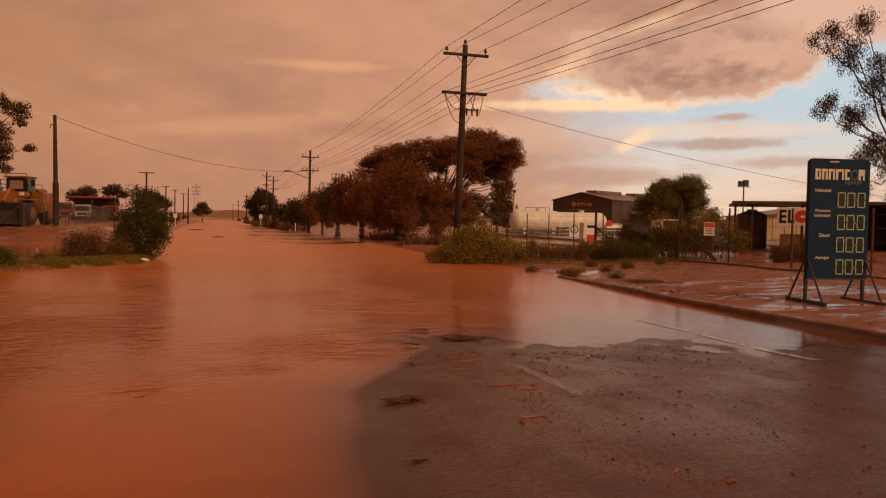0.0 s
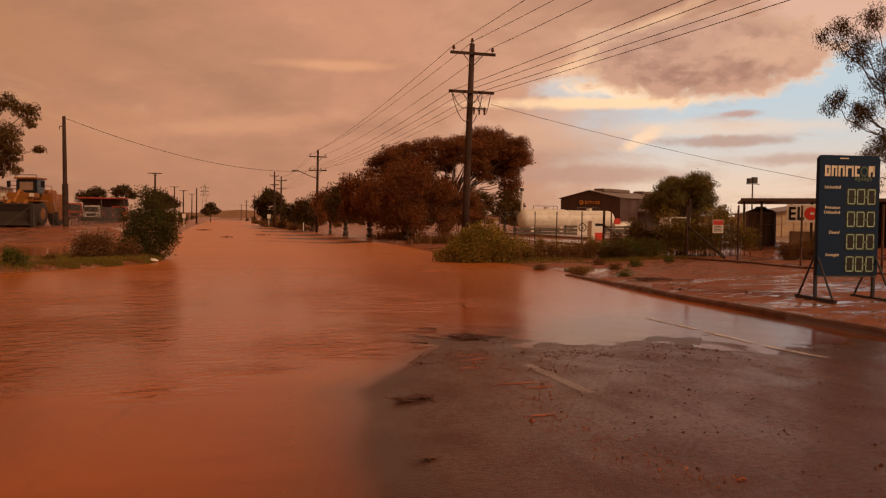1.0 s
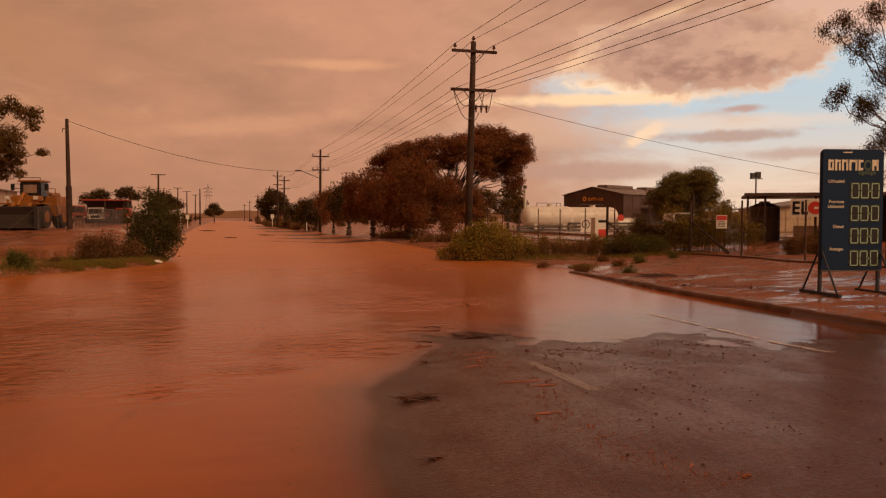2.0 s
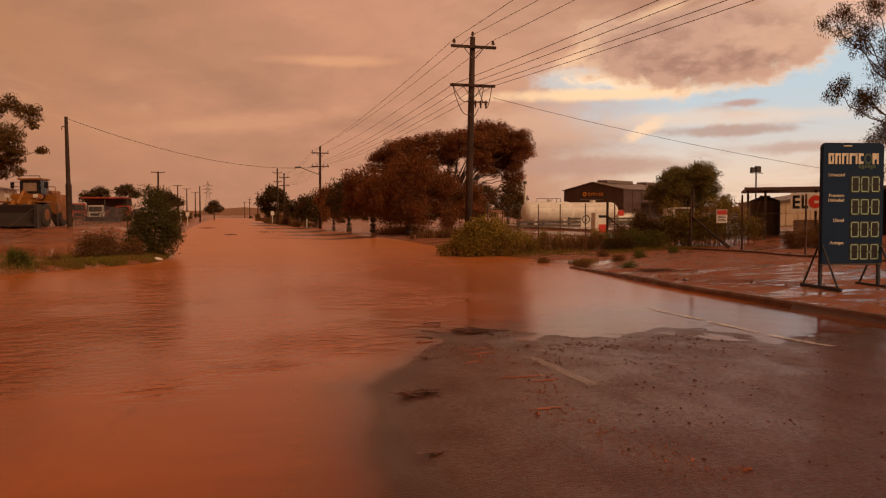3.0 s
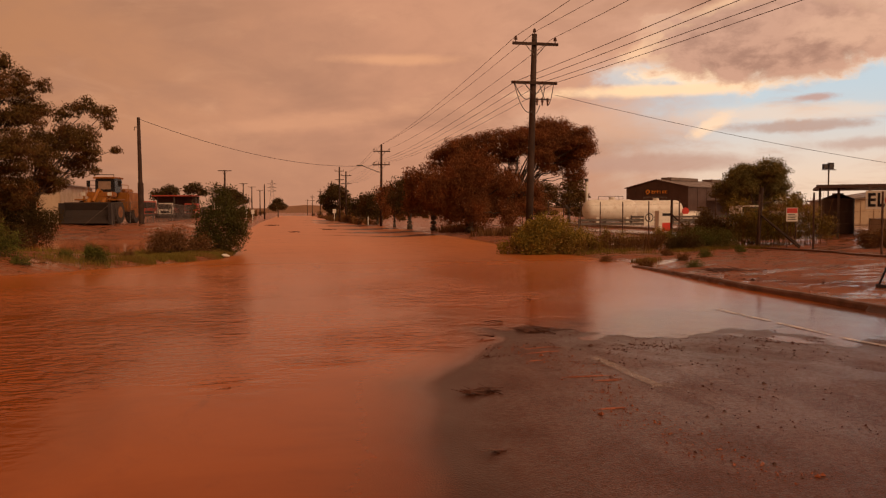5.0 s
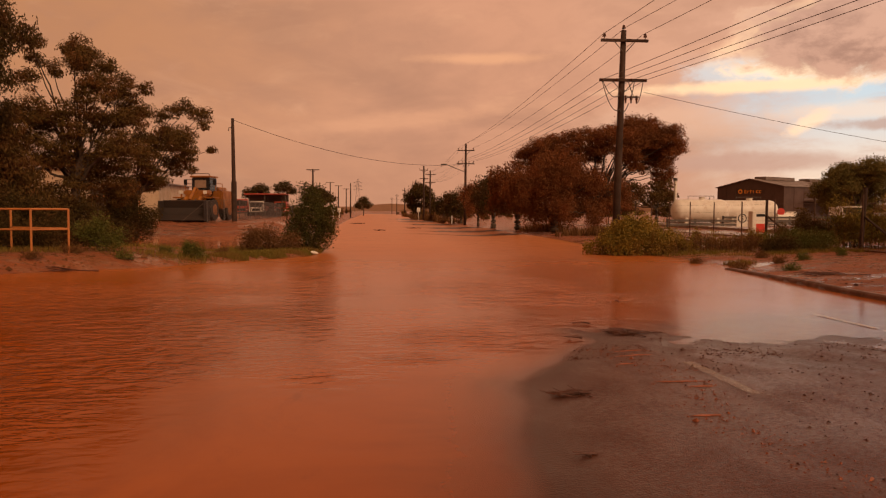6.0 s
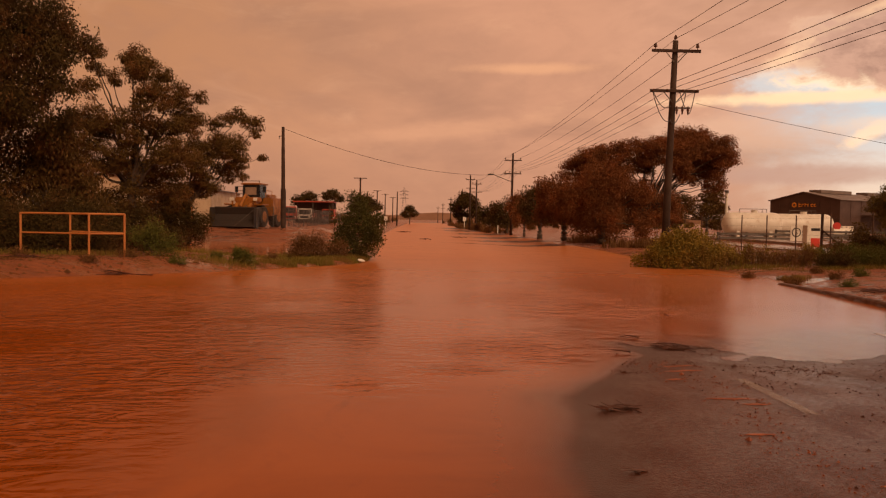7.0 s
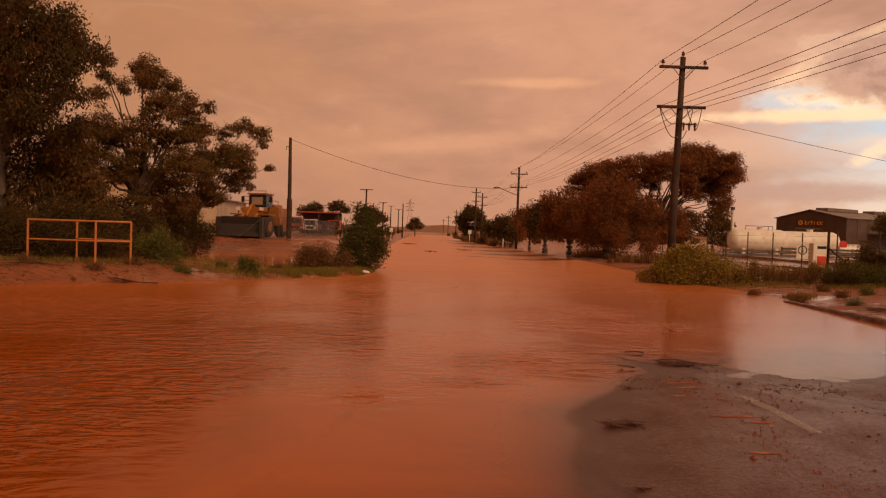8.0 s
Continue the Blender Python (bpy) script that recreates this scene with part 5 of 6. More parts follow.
def price_sign():
    W, H, Z0 = 1.28, 2.33, 0.48
    root = thing("price_sign", pose(11.20, 12.42, gz(11.2, 12.42), 0, 0, -8.5), "tall navy fuel price board on dark steel feet", "sign")
    bm = prism([(0, Z0), (W, Z0), (W, Z0 + H - 0.06), (W - 0.06, Z0 + H), (0.06, Z0 + H), (0, Z0 + H - 0.06)], -0.045, 0.055)
    bmesh.ops.bevel(bm, geom=bm.edges[:], offset=0.008, segments=2, affect="EDGES")
    panel = part("panel", bm, NAVY, root)
    part("edge_frame", boxed(0.0, W, -0.05, 0.06, Z0 - 0.03, Z0 - 0.002, 0.006), STEEL, root, "grey aluminium bottom rail")
    part("top_light", boxed(0.42, 0.60, -0.052, -0.044, Z0 + H - 0.07, Z0 + H - 0.05), LETTER, panel)
    # maker's mark as plain shapes
    zt = Z0 + H * 0.825
    xx = 0.11
    for i, wd in enumerate((0.135, 0.135, 0.15, 0.185, 0.12, 0.16, 0.15)):
        if i == 5:
            bm = bmesh.new()
            n = 20
            ri, ro = 0.055, 0.085
            ring = []
            for k in range(n):
                a = 2 * math.pi * k / n
                ring.append([bm.verts.new((xx + 0.075 + r * math.cos(a), yv, zt + 0.10 + r * 1.25 * math.sin(a))) for r, yv in ((ri, -0.047), (ro, -0.047), (ro, -0.055), (ri, -0.055))])
            for k in range(n):
                p_, q_ = ring[k], ring[(k + 1) % n]
                for j in range(4):
                    bm.faces.new((p_[j], p_[(j + 1) % 4], q_[(j + 1) % 4], q_[j]))
            part("mark_ring", bm, GREEN_MARK, panel, "dull green ring in the maker's mark")
        else:
            bm = boxed(xx, xx + 0.042, -0.055, -0.047, zt, zt + 0.21)
            if i != 4:
                box(bm, xx + wd - 0.058, xx + wd - 0.02, -0.055, -0.047, zt, zt + (0.21 if i > 1 else 0.15))
            box(bm, xx + 0.042, xx + wd - 0.02, -0.055, -0.047, zt + (0.16 if i < 5 else 0.09), zt + 0.205)
            if i in (0, 4):
                box(bm, xx + 0.042, xx + wd - 0.02, -0.055, -0.047, zt + 0.004, zt + 0.05)
            part("mark_bar", bm, LETTER, panel, "cream shape of the maker's mark")
        xx += wd + 0.005
    for i in range(6):
        part("mark_bar", boxed(0.74 + i * 0.062, 0.785 + i * 0.062, -0.053, -0.047, zt - 0.075 - 0.02 * (i % 3 == 1), zt - 0.015), GREEN_MARK, panel)
    rows = [Z0 + H * (1 - v) for v in (0.405, 0.592, 0.780, 0.966)]
    names = (("Unleaded",), ("Premium", "Unleaded"), ("Diesel",), ("Autogas",))
    for k, (z, words) in enumerate(zip(rows, names)):
        for j, word in enumerate(words):
            lettering("lettering", word, 0.088, LETTER, panel, (0.455, -0.047, z + 0.30 + 0.092 * (len(words) - 1 - j) - 0.05 * (len(words) - 1)), "RIGHT")
        shown = part("display", boxed(0.57, 1.21, -0.049, -0.044, z - 0.02, z + 0.315), BLACKISH, root, "black display with pale green noughts")
        for x in (0.60, 0.80, 1.02):
            digit(shown, x, z, 0.165, 0.295)
        part("point", boxed(0.982, 1.004, -0.055, -0.0495, z + 0.13, z + 0.155), GREEN_SEG, shown)
    for x in (0.03, W - 0.03):
        part("post", boxed(x - 0.03, x + 0.03, 0.0, 0.06, 0.06, Z0 + 1.2, 0.006), DARK_STEEL, root)
        part("foot", boxed(x - 0.03, x + 0.03, -0.62, 0.66, 0.0, 0.06, 0.006), DARK_STEEL, root)
        for s in (-1, 1):
            part("brace", rods([((x, s * 0.55 + 0.03, 0.05), (x, 0.03 + s * 0.055, 0.84))], 0.02, 8), DARK_STEEL, root)


price_sign()


# ---------------------------------------------------------------- gas yard
def round_tank(x, y, z, r, length, label):
    root = thing("gas_tank", pose(x, y, z, 0, 0, -6), label, "tank", "gas tanks")
    prof = [(-length / 2, 0.02)]
    n = 8
    for i in range(1, n + 1):
        a = math.pi / 2 * i / n
        prof.append((-length / 2 + r * 0.75 * (1 - math.cos(a)), r * math.sin(a)))
    prof += [(-p_, q_) for p_, q_ in prof[::-1]]
    bm = bmesh.new()
    rings = []
    for px_, rr in prof:
        rings.append([bm.verts.new((px_, rr * math.cos(2 * math.pi * k / 28), rr * math.sin(2 * math.pi * k / 28))) for k in range(28)])
    for a, b in zip(rings, rings[1:]):
        for k in range(28):
            bm.faces.new((a[k], a[(k + 1) % 28], b[(k + 1) % 28], b[k]))
    bm.faces.new(rings[0]), bm.faces.new(rings[-1][::-1])
    part("shell", bm, WHITE, root, smooth=True)
    for s in (-1, 1):
        xx = s * length * 0.27
        part("saddle", boxed(xx - 0.15, xx + 0.15, -r * 0.8, r * 0.8, -z + gz(x, y), -r * 0.55, 0.02), WHITE, root, "white concrete saddle")
    part("manhole", rod(rod(bmesh.new(), (0.2, 0, r * 0.97), (0.2, 0, r + 0.18), 0.28, None, 16), (0.2, 0, r + 0.18), (0.2, 0, r + 0.22), 0.33, None, 16), WHITE, root)
    part("walkway", rods([((-1.2, -0.3, r + 0.3), (1.2, -0.3, r + 0.3)), ((-1.2, -0.3, r * 0.95), (-1.2, -0.3, r + 0.3)), ((1.2, -0.3, r * 0.95), (1.2, -0.3, r + 0.3)), ((0.8, -0.3, r * 0.95), (0.8, -0.3, r + 0.3))], 0.025, 6), STEEL, root)
    part("pipework", rods([((-length * 0.25, -r * 0.5, -r), (-length * 0.25, -r * 0.5, -z + 0.6)), ((-length * 0.25, -r * 0.5, -z + 0.8), (length * 0.4, -r * 0.5, -z + 0.8))], 0.05, 8), RED, root)


round_tank(30.49, 70.0, 1.67, 1.07, 5.36, "large white gas tank on two saddles")
round_tank(36.59, 73.0, 1.66, 1.05, 5.91, "large white gas tank on two saddles")
small = thing("small_tank", pose(37.8, 68.0, gz(37.8, 68)), "small white tank with a red valve wheel", "tank")
part("shell", rod(bmesh.new(), (-0.9, 0, 0.55), (0.9, 0, 0.55), 0.42, None, 18), WHITE, small)
part("stand", boxed(-0.6, 0.6, -0.25, 0.25, 0, 0.2, 0.02), STEEL, small)
part("valve", rod(bmesh.new(), (-0.6, -0.3, 1.1), (-0.6, -0.2, 1.1), 0.35, None, 12), SIGN_RED, small)
vent = thing("vent_pipe", pose(30.3, 75.5, gz(30.3, 75.5)), "white upright vent pipe", "pipe")
part("pipe", rods([((0, 0, 0), (0, 0, 4.2))], 0.14, 10), WHITE, vent)
part("cap", rods([((0, 0, 4.2), (0, 0, 4.5))], 0.2, 10), STEEL, vent)

crate = thing("white_trailer", pose(46.3, 84.0, gz(46.3, 84) - 0.02), "small white box trailer behind the tanks", "trailer")
part("body", boxed(-1.3, 1.3, -0.8, 0.8, 0.35, 1.15, 0.04), WHITE, crate)
for i in range(5):
    part("rib", boxed(-1.2 + i * 0.55, -1.14 + i * 0.55, -0.84, -0.801, 0.4, 1.1), STEEL, crate)
for s in (-0.9, 0.9):
    part("wheel", rods([((s, -0.75, 0.3), (s, -0.55, 0.3))], 0.3, 14), RUBBER, crate)


def guard_rail(x0, x1, y, z):
    root = thing("guard_rail", pose(x0, y, gz(x0, y)), "low dark steel guard rail", "railing", "yard guard rails")
    part("upper_rail", boxed(0, x1 - x0, -0.05, 0.05, z - 0.18, z), STEEL, root)
    part("lower_rail", boxed(0, x1 - x0, -0.05, 0.05, z - 0.5, z - 0.32), STEEL, root)
    k = int((x1 - x0) / 2)
    for i in range(k + 1):
        x = (x1 - x0) * i / k
        part("post", boxed(x - 0.06, x + 0.06, 0.051, 0.15, 0, z + 0.05), STEEL, root)


guard_rail(23.5, 35.0, 60.0, 0.75)
guard_rail(30.0, 46.0, 64.0, 0.7)

bm = bmesh.new()
for i in range(9):
    for j in range(9):
        x, y = 20.5 + i * 4.6, 36.0 + j * 4.6
        z = gz(x + 2.3, y + 2.3)
        box(bm, x, x + 4.57, y, y + 4.57, z - 0.2, z + 0.045 + 0.006 * ((i * 7 + j * 3) % 4))
tagged(part("yard_slab", bm, SLAB, None), "wet pale concrete slabs of the gas yard", "paving", kind="structure")
strainer = thing("strainer_post", pose(18.2, 34.4, gz(18.2, 34.4)), "dark timber strainer post with one slanting brace", "post")
part("post", rods([((0, 0, 0), (0.02, 0, 1.95))], 0.06, 10), TIMBER, strainer)
part("brace", rods([((0.0, 0.0, 1.25), (0.7, -1.6, 0.03))], 0.04, 8), TIMBER, strainer)
cab_ = thing("yard_cabinet", pose(21.7, 42.0, gz(21.7, 42.0)), "white steel cabinet with a red panel", "cabinet")
part("body", boxed(-0.42, 0.42, -0.25, 0.25, 0, 1.45, 0.02), WHITE, cab_)
part("panel", boxed(-0.2, 0.3, -0.262, -0.252, 0.25, 0.75), SIGN_RED, cab_, "red warning panel")
part("label", boxed(-0.2, 0.3, -0.262, -0.252, 1.15, 1.3), BLACKISH, cab_)
limit = thing("speed_sign", pose(20.3, 41.0, gz(20.3, 41.0)), "white speed sign with a black ring and number", "sign")
part("board", boxed(-0.32, 0.32, -0.02, 0.0, 0.55, 1.35, 0.004), SIGN_WHITE, limit)
part("post", boxed(-0.03, 0.03, 0.002, 0.05, 0, 1.35), STEEL, limit)
bm = bmesh.new()
ring = []
for k in range(24):
    a = 2 * math.pi * k / 24
    ring.append([bm.verts.new((r * math.cos(a), yv, 1.02 + r * math.sin(a))) for r, yv in ((0.20, -0.022), (0.25, -0.022), (0.25, -0.03), (0.20, -0.03))])
for k in range(24):
    for j in range(4):
        bm.faces.new((ring[k][j], ring[k][(j + 1) % 4], ring[(k + 1) % 24][(j + 1) % 4], ring[(k + 1) % 24][j]))
part("ring", bm, BLACKISH, limit)
lettering("number", "5", 0.34, BLACKISH, limit, (0, -0.026, 0.90), "CENTER")


def fence(name, label, pts, h, step, mt, rails=(1.0,), wires=5, r=0.04, mesh=0.0):
    """A post and wire fence along pts (x, y)."""
    x0, y0 = pts[0]
    base = gz(x0, y0)
    root = thing(name, pose(x0, y0, base), label, "fence")
    for (ax, ay), (bx, by) in zip(pts, pts[1:]):
        n = max(1, round(math.hypot(bx - ax, by - ay) / step))
        prev = None
        for i in range(n + 1):
            x, y = ax + (bx - ax) * i / n, ay + (by - ay) * i / n
            z = gz(x, y) - base
            q = Vector((x - x0, y - y0, z))
            if i or (ax, ay) == pts[0]:
                part("post", rods([(q - Vector((0, 0, 0.1)), q + Vector((0, 0, h + 0.03 + 0.06 * math.sin(3.1 * x + 1.7 * y))))], r, 8), mt, root)
            if prev is not None:
                for k in rails:
                    part("rail", rods([(prev + Vector((0, 0, h * k)), q + Vector((0, 0, h * k)))], r * 0.6, 6), mt, root)
                if wires or mesh:
                    bm = bmesh.new() if mesh else None
                    for k in range(wires):
                        zz = h * (k + 0.5) / wires
                        part("wire", rods([(prev + Vector((0, 0, zz)), q + Vector((0, 0, zz)))], 0.004, 3), STEEL, root)
                    if mesh:
                        d = q - prev
                        m_ = int(d.length / mesh)
                        hh = h * 0.97
                        for k in range(-int(hh / mesh), m_):
                            for sgn in (0, 1):
                                a, b = k * mesh, k * mesh + hh
                                za, zb = (0.02, hh) if sgn == 0 else (hh, 0.02)
                                ca, cb = max(a, 0), min(b, d.length)
                                if cb <= ca:
                                    continue
                                fa, fb = (ca - a) / hh, (cb - a) / hh
                                rod(bm, prev + d * (ca / d.length) + Vector((0, 0, za + (zb - za) * fa)), prev + d * (cb / d.length) + Vector((0, 0, za + (zb - za) * fb)), 0.004, None, 3)
                    if mesh:
                        part("mesh", bm, STEEL, root)
            prev = q
    return root


yard = fence("yard_fence", "rusty steel post and wire yard fence", [(18.0, 8.0), (18.0, 27.0), (18.3, 62.0)], 1.95, 3.1, RUST, (), 5, 0.032)
corner = thing("corner_post", pose(18.1, 27.2, gz(18.1, 27.2)), "stout leaning timber corner post with braces", "post")
part("post", rods([((0, 0, 0), (0.12, 0, 2.3))], 0.075, 10), TIMBER, corner)
part("brace", rods([((0.05, -0.02, 1.25), (0.5, -1.8, 0.03))], 0.04, 8), TIMBER, corner)
part("brace", rods([((0.05, 0.0, 1.25), (1.2, -0.9, 0.03))], 0.04, 8), TIMBER, corner)
notice = thing("notice_board", pose(18.6, 26.2, gz(18.6, 26.2)), "white notice with a red heading on the fence", "sign")
part("board", boxed(0, 0.48, -0.02, 0.0, 1.0, 1.52, 0.003), SIGN_WHITE, notice)
part("heading", boxed(0.02, 0.46, -0.026, -0.021, 1.32, 1.5), SIGN_RED, notice)
for i in range(4):
    part("text_bar", boxed(0.06, 0.42 - 0.05 * (i % 2), -0.025, -0.021, 1.07 + i * 0.06, 1.095 + i * 0.06), BLACKISH, notice)
for s in (0.06, 0.42):
    part("stake", boxed(s - 0.012, s + 0.012, 0.001, 0.02, 0.0, 1.5), RUST, notice)
strip = bmesh.new()
for y in np.arange(12, 26.5, 1.0):
    box(strip, 17.55, 17.85, y, y + 0.98, gz(17.7, y) - 0.1, gz(17.7, y) + 0.06)
tagged(part("edging", strip, CONCRETE, None), "low concrete edging along the fence", "edging", kind="structure")


# canopy building with its company board
def canopy():
    m = pose(24.3, 32.0, 0, 0, 0, -35)
    z = gz(27, 32)
    root = thing("canopy_shelter", m, "flat-roofed dark open shelter on posts", "shelter")
    part("roof", boxed(0, 9.5, 0, 6.0, 2.64, 2.76, 0.01), BROWN_SHEET, root)
    part("gutter", boxed(-0.05, 9.5, -0.1, -0.002, 2.63, 2.79, 0.01), BROWN_SHEET, root)
    for x in (0.12, 0.9, 3.1, 5.6, 8.6):
        part("post", boxed(x - 0.05, x + 0.05, 0.1, 0.2, z - 0.2, 2.64), TIMBER, root)
    part("back_wall", boxed(4.4, 9.5, 5.88, 6.0, z - 0.2, 2.64), BROWN_SHEET, root)
    part("side_wall", boxed(9.38, 9.5, 0.3, 5.88, z - 0.2, 2.64), BROWN_SHEET, root)
    part("counter", boxed(2.4, 4.2, 2.4, 3.0, z - 0.2, 1.2, 0.02), CREAM, root)
    board = thing("company_board", m, "white board with black shapes and a red disc", "sign")
    part("board", boxed(1.98, 4.3, -0.17, -0.12, 1.65, 2.49, 0.008), SIGN_WHITE, board)
    yb = -0.183
    bm = boxed(2.08, 2.18, yb, yb + 0.012, 1.76, 2.38)
    for zz in (1.76, 2.01, 2.26):
        box(bm, 2.18, 2.38, yb, yb + 0.012, zz, zz + 0.12)
    part("mark", bm, BLACKISH, board, "black letter-like shape")
    bm = boxed(2.46, 2.56, yb, yb + 0.012, 1.76, 2.38)
    box(bm, 2.56, 2.74, yb, yb + 0.012, 1.76, 1.89)
    part("mark", bm, BLACKISH, board, "black letter-like shape")
    part("disc", rod(bmesh.new(), (3.05, yb, 2.07), (3.05, yb + 0.012, 2.07), 0.30, None, 28), SIGN_RED, board, "red disc")
    part("disc_bar", boxed(3.0, 3.18, yb - 0.008, yb - 0.002, 2.01, 2.13), SIGN_WHITE, board)
    part("mark", prism([(3.38, 1.76), (3.49, 1.76), (3.59, 2.22), (3.69, 1.76), (3.80, 1.76), (3.66, 2.38), (3.52, 2.38)], yb, yb + 0.012), BLACKISH, board, "black letter-like shape")
    part("mark", boxed(3.9, 4.2, yb, yb + 0.012, 1.76, 2.38), BLACKISH, board)
    part("fixing", boxed(2.1, 2.2, -0.118, -0.103, 2.4, 2.66), STEEL, board)


canopy()
tank = thing("water_tank", pose(27.3, 34.4, gz(27.3, 34.4)), "brown round ribbed water tank", "tank")
bm = bmesh.new()
rod(bm, (0, 0, 0), (0, 0, 1.75), 0.75, None, 28)
rod(bm, (0, 0, 1.75), (0, 0, 1.95), 0.75, 0.25, 28)
part("shell", bm, RUST_TANK, tank)
for i in range(6):
    part("hoop", rod(bmesh.new(), (0, 0, 0.2 + i * 0.27), (0, 0, 0.26 + i * 0.27), 0.765, None, 28), RUST_TANK, tank)
part("lid", rod(bmesh.new(), (0, 0, 1.95), (0, 0, 2.02), 0.26, None, 18), RUST_TANK, tank)


def ribbed_shed(name, label, m, w_, d, eave, ridge, wall, roof, bay=0.9, door=None, window=None):
    """A gabled metal shed: gable to the front, ribs on the walls."""
    root = thing(name, m, label, "shed")
    t = 0.12
    front = part("front_wall", prism([(0, 0), (w_, 0), (w_, eave), (w_ / 2, ridge), (0, eave)], 0, t), wall, root)
    part("rear_wall", prism([(0, 0), (w_, 0), (w_, eave), (w_ / 2, ridge), (0, eave)], d - t, d), wall, root)
    for x in (0, w_ - t):
        part("side_wall", boxed(x, x + t, t, d - t, 0, eave), wall, root)
    for s in (0, 1):
        a, b = ((-0.25, eave - 0.1), (w_ / 2, ridge + 0.02)) if s == 0 else ((w_ / 2, ridge + 0.02), (w_ + 0.25, eave - 0.1))
        part("roof_sheet", prism([a, b, (b[0], b[1] + 0.1), (a[0], a[1] + 0.1)], -0.3, d + 0.3), roof, root)
    n = int(w_ / bay)
    for i in range(1, n):
        x = w_ * i / n
        part("rib", boxed(x - 0.03, x + 0.03, -0.04, -0.002, 0, eave), wall, root)
    k = int(d / bay / 2)
    for i in range(1, k):
        y = d * i / k
        for x in (-0.042, w_ + 0.002):
            part("rib", boxed(x, x + 0.04, y - 0.03, y + 0.03, 0, eave), wall, root)
    return root, front


shed, front = ribbed_shed("workshop_shed", "large dark brown metal workshop with roof vents", pose(57.2, 124.5, 0.3, 0, 0, -58), 11.6, 30.0, 5.3, 6.5, BROWN_SHEET, GREY_ROOF, 1.5)
for y in (3.0, 17.0):
    part("roof_vent", boxed(4.8, 6.8, y, y + 9, 6.45, 7.0, 0.05), GREY_ROOF, shed)
part("side_awning", boxed(11.7, 15.5, 6, 22, 2.9, 3.1, 0.02), GREY_ROOF, shed)
for y in (6.3, 14, 21.7):
    part("awning_post", boxed(15.2, 15.4, y - 0.1, y + 0.1, 0, 2.9), STEEL, shed)
part("mark_ring", rod(bmesh.new(), (4.2, -0.06, 4.55), (4.2, -0.004, 4.55), 0.42, None, 6), ORANGE, front, "orange hexagon of the company mark")
part("mark_core", rod(bmesh.new(), (4.2, -0.075, 4.55), (4.2, -0.062, 4.55), 0.2, None, 6), BROWN_SHEET, front)
for i in range(6):
    bm = boxed(4.95 + i * 0.5, 5.06 + i * 0.5, -0.06, -0.004, 4.25, 4.85 if i in (0, 2) else 4.7)
    if i != 3:
        box(bm, 5.06 + i * 0.5, 5.32 + i * 0.5, -0.06, -0.004, 4.58, 4.7)
    if i in (0, 4, 5):
        box(bm, 5.06 + i * 0.5, 5.32 + i * 0.5, -0.06, -0.004, 4.25, 4.36)
    part("mark_bar", bm, ORANGE, front, "orange letter-like shape")
cs, cf = ribbed_shed("cream_shed", "cream metal shed with a shallow gable", pose(40.5, 50.0, 0.4, 0, 0, -20), 9.0, 9.0, 2.0, 2.6, CREAM, GREY_ROOF, 0.9)
part("window", boxed(5.2, 6.2, -0.05, -0.044, 1.0, 1.7, 0.002), GLASS, cf, "dark window pane")
part("door", boxed(3.4, 4.2, -0.05, -0.044, 0.0, 1.9, 0.002), WHITE, cf)

flood = thing("floodlight_mast", pose(34.95, 45.0, gz(35, 45)), "thin mast with two square floodlights", "lamp")
part("mast", rods([((0, 0, 0), (0, 0, 4.0 - 0.2))], 0.05, 8), STEEL, flood)
part("crossbar", rods([((-0.5, 0, 3.78), (0.55, 0, 3.78))], 0.03, 6), STEEL, flood)
for x, s in ((-0.3, 0.16), (0.12, 0.2)):
    head_ = part("lamp_head", boxed(x - s, x + s, -0.12, 0.06, 3.82, 3.82 + 2.1 * s, 0.02), DARK_STEEL, flood, "dark square floodlight head")
    part("lens", boxed(x - s * 0.8, x + s * 0.8, -0.13, -0.121, 3.86, 3.80 + 1.9 * s), GLASS, head_)


# ---------------------------------------------------------------- vehicles and left-hand yard
def wheel(parent, x, y, z, r, w_, axis="x", rim=STEEL):
    bm = bmesh.new()
    a = Vector((w_ / 2, 0, 0)) if axis == "x" else Vector((0, w_ / 2, 0))
    c = Vector((x, y, z))
    rod(bm, c - a, c + a, r * 0.94, None, 22)
    rod(bm, c - a * 0.8, c + a * 0.8, r, None, 22)
    wh = part("wheel", bm, RUBBER, parent, "dark rubber tyre")
    part("rim", rod(bmesh.new(), c - a * 1.04, c + a * 1.04, r * 0.5, None, 16), rim, wh)


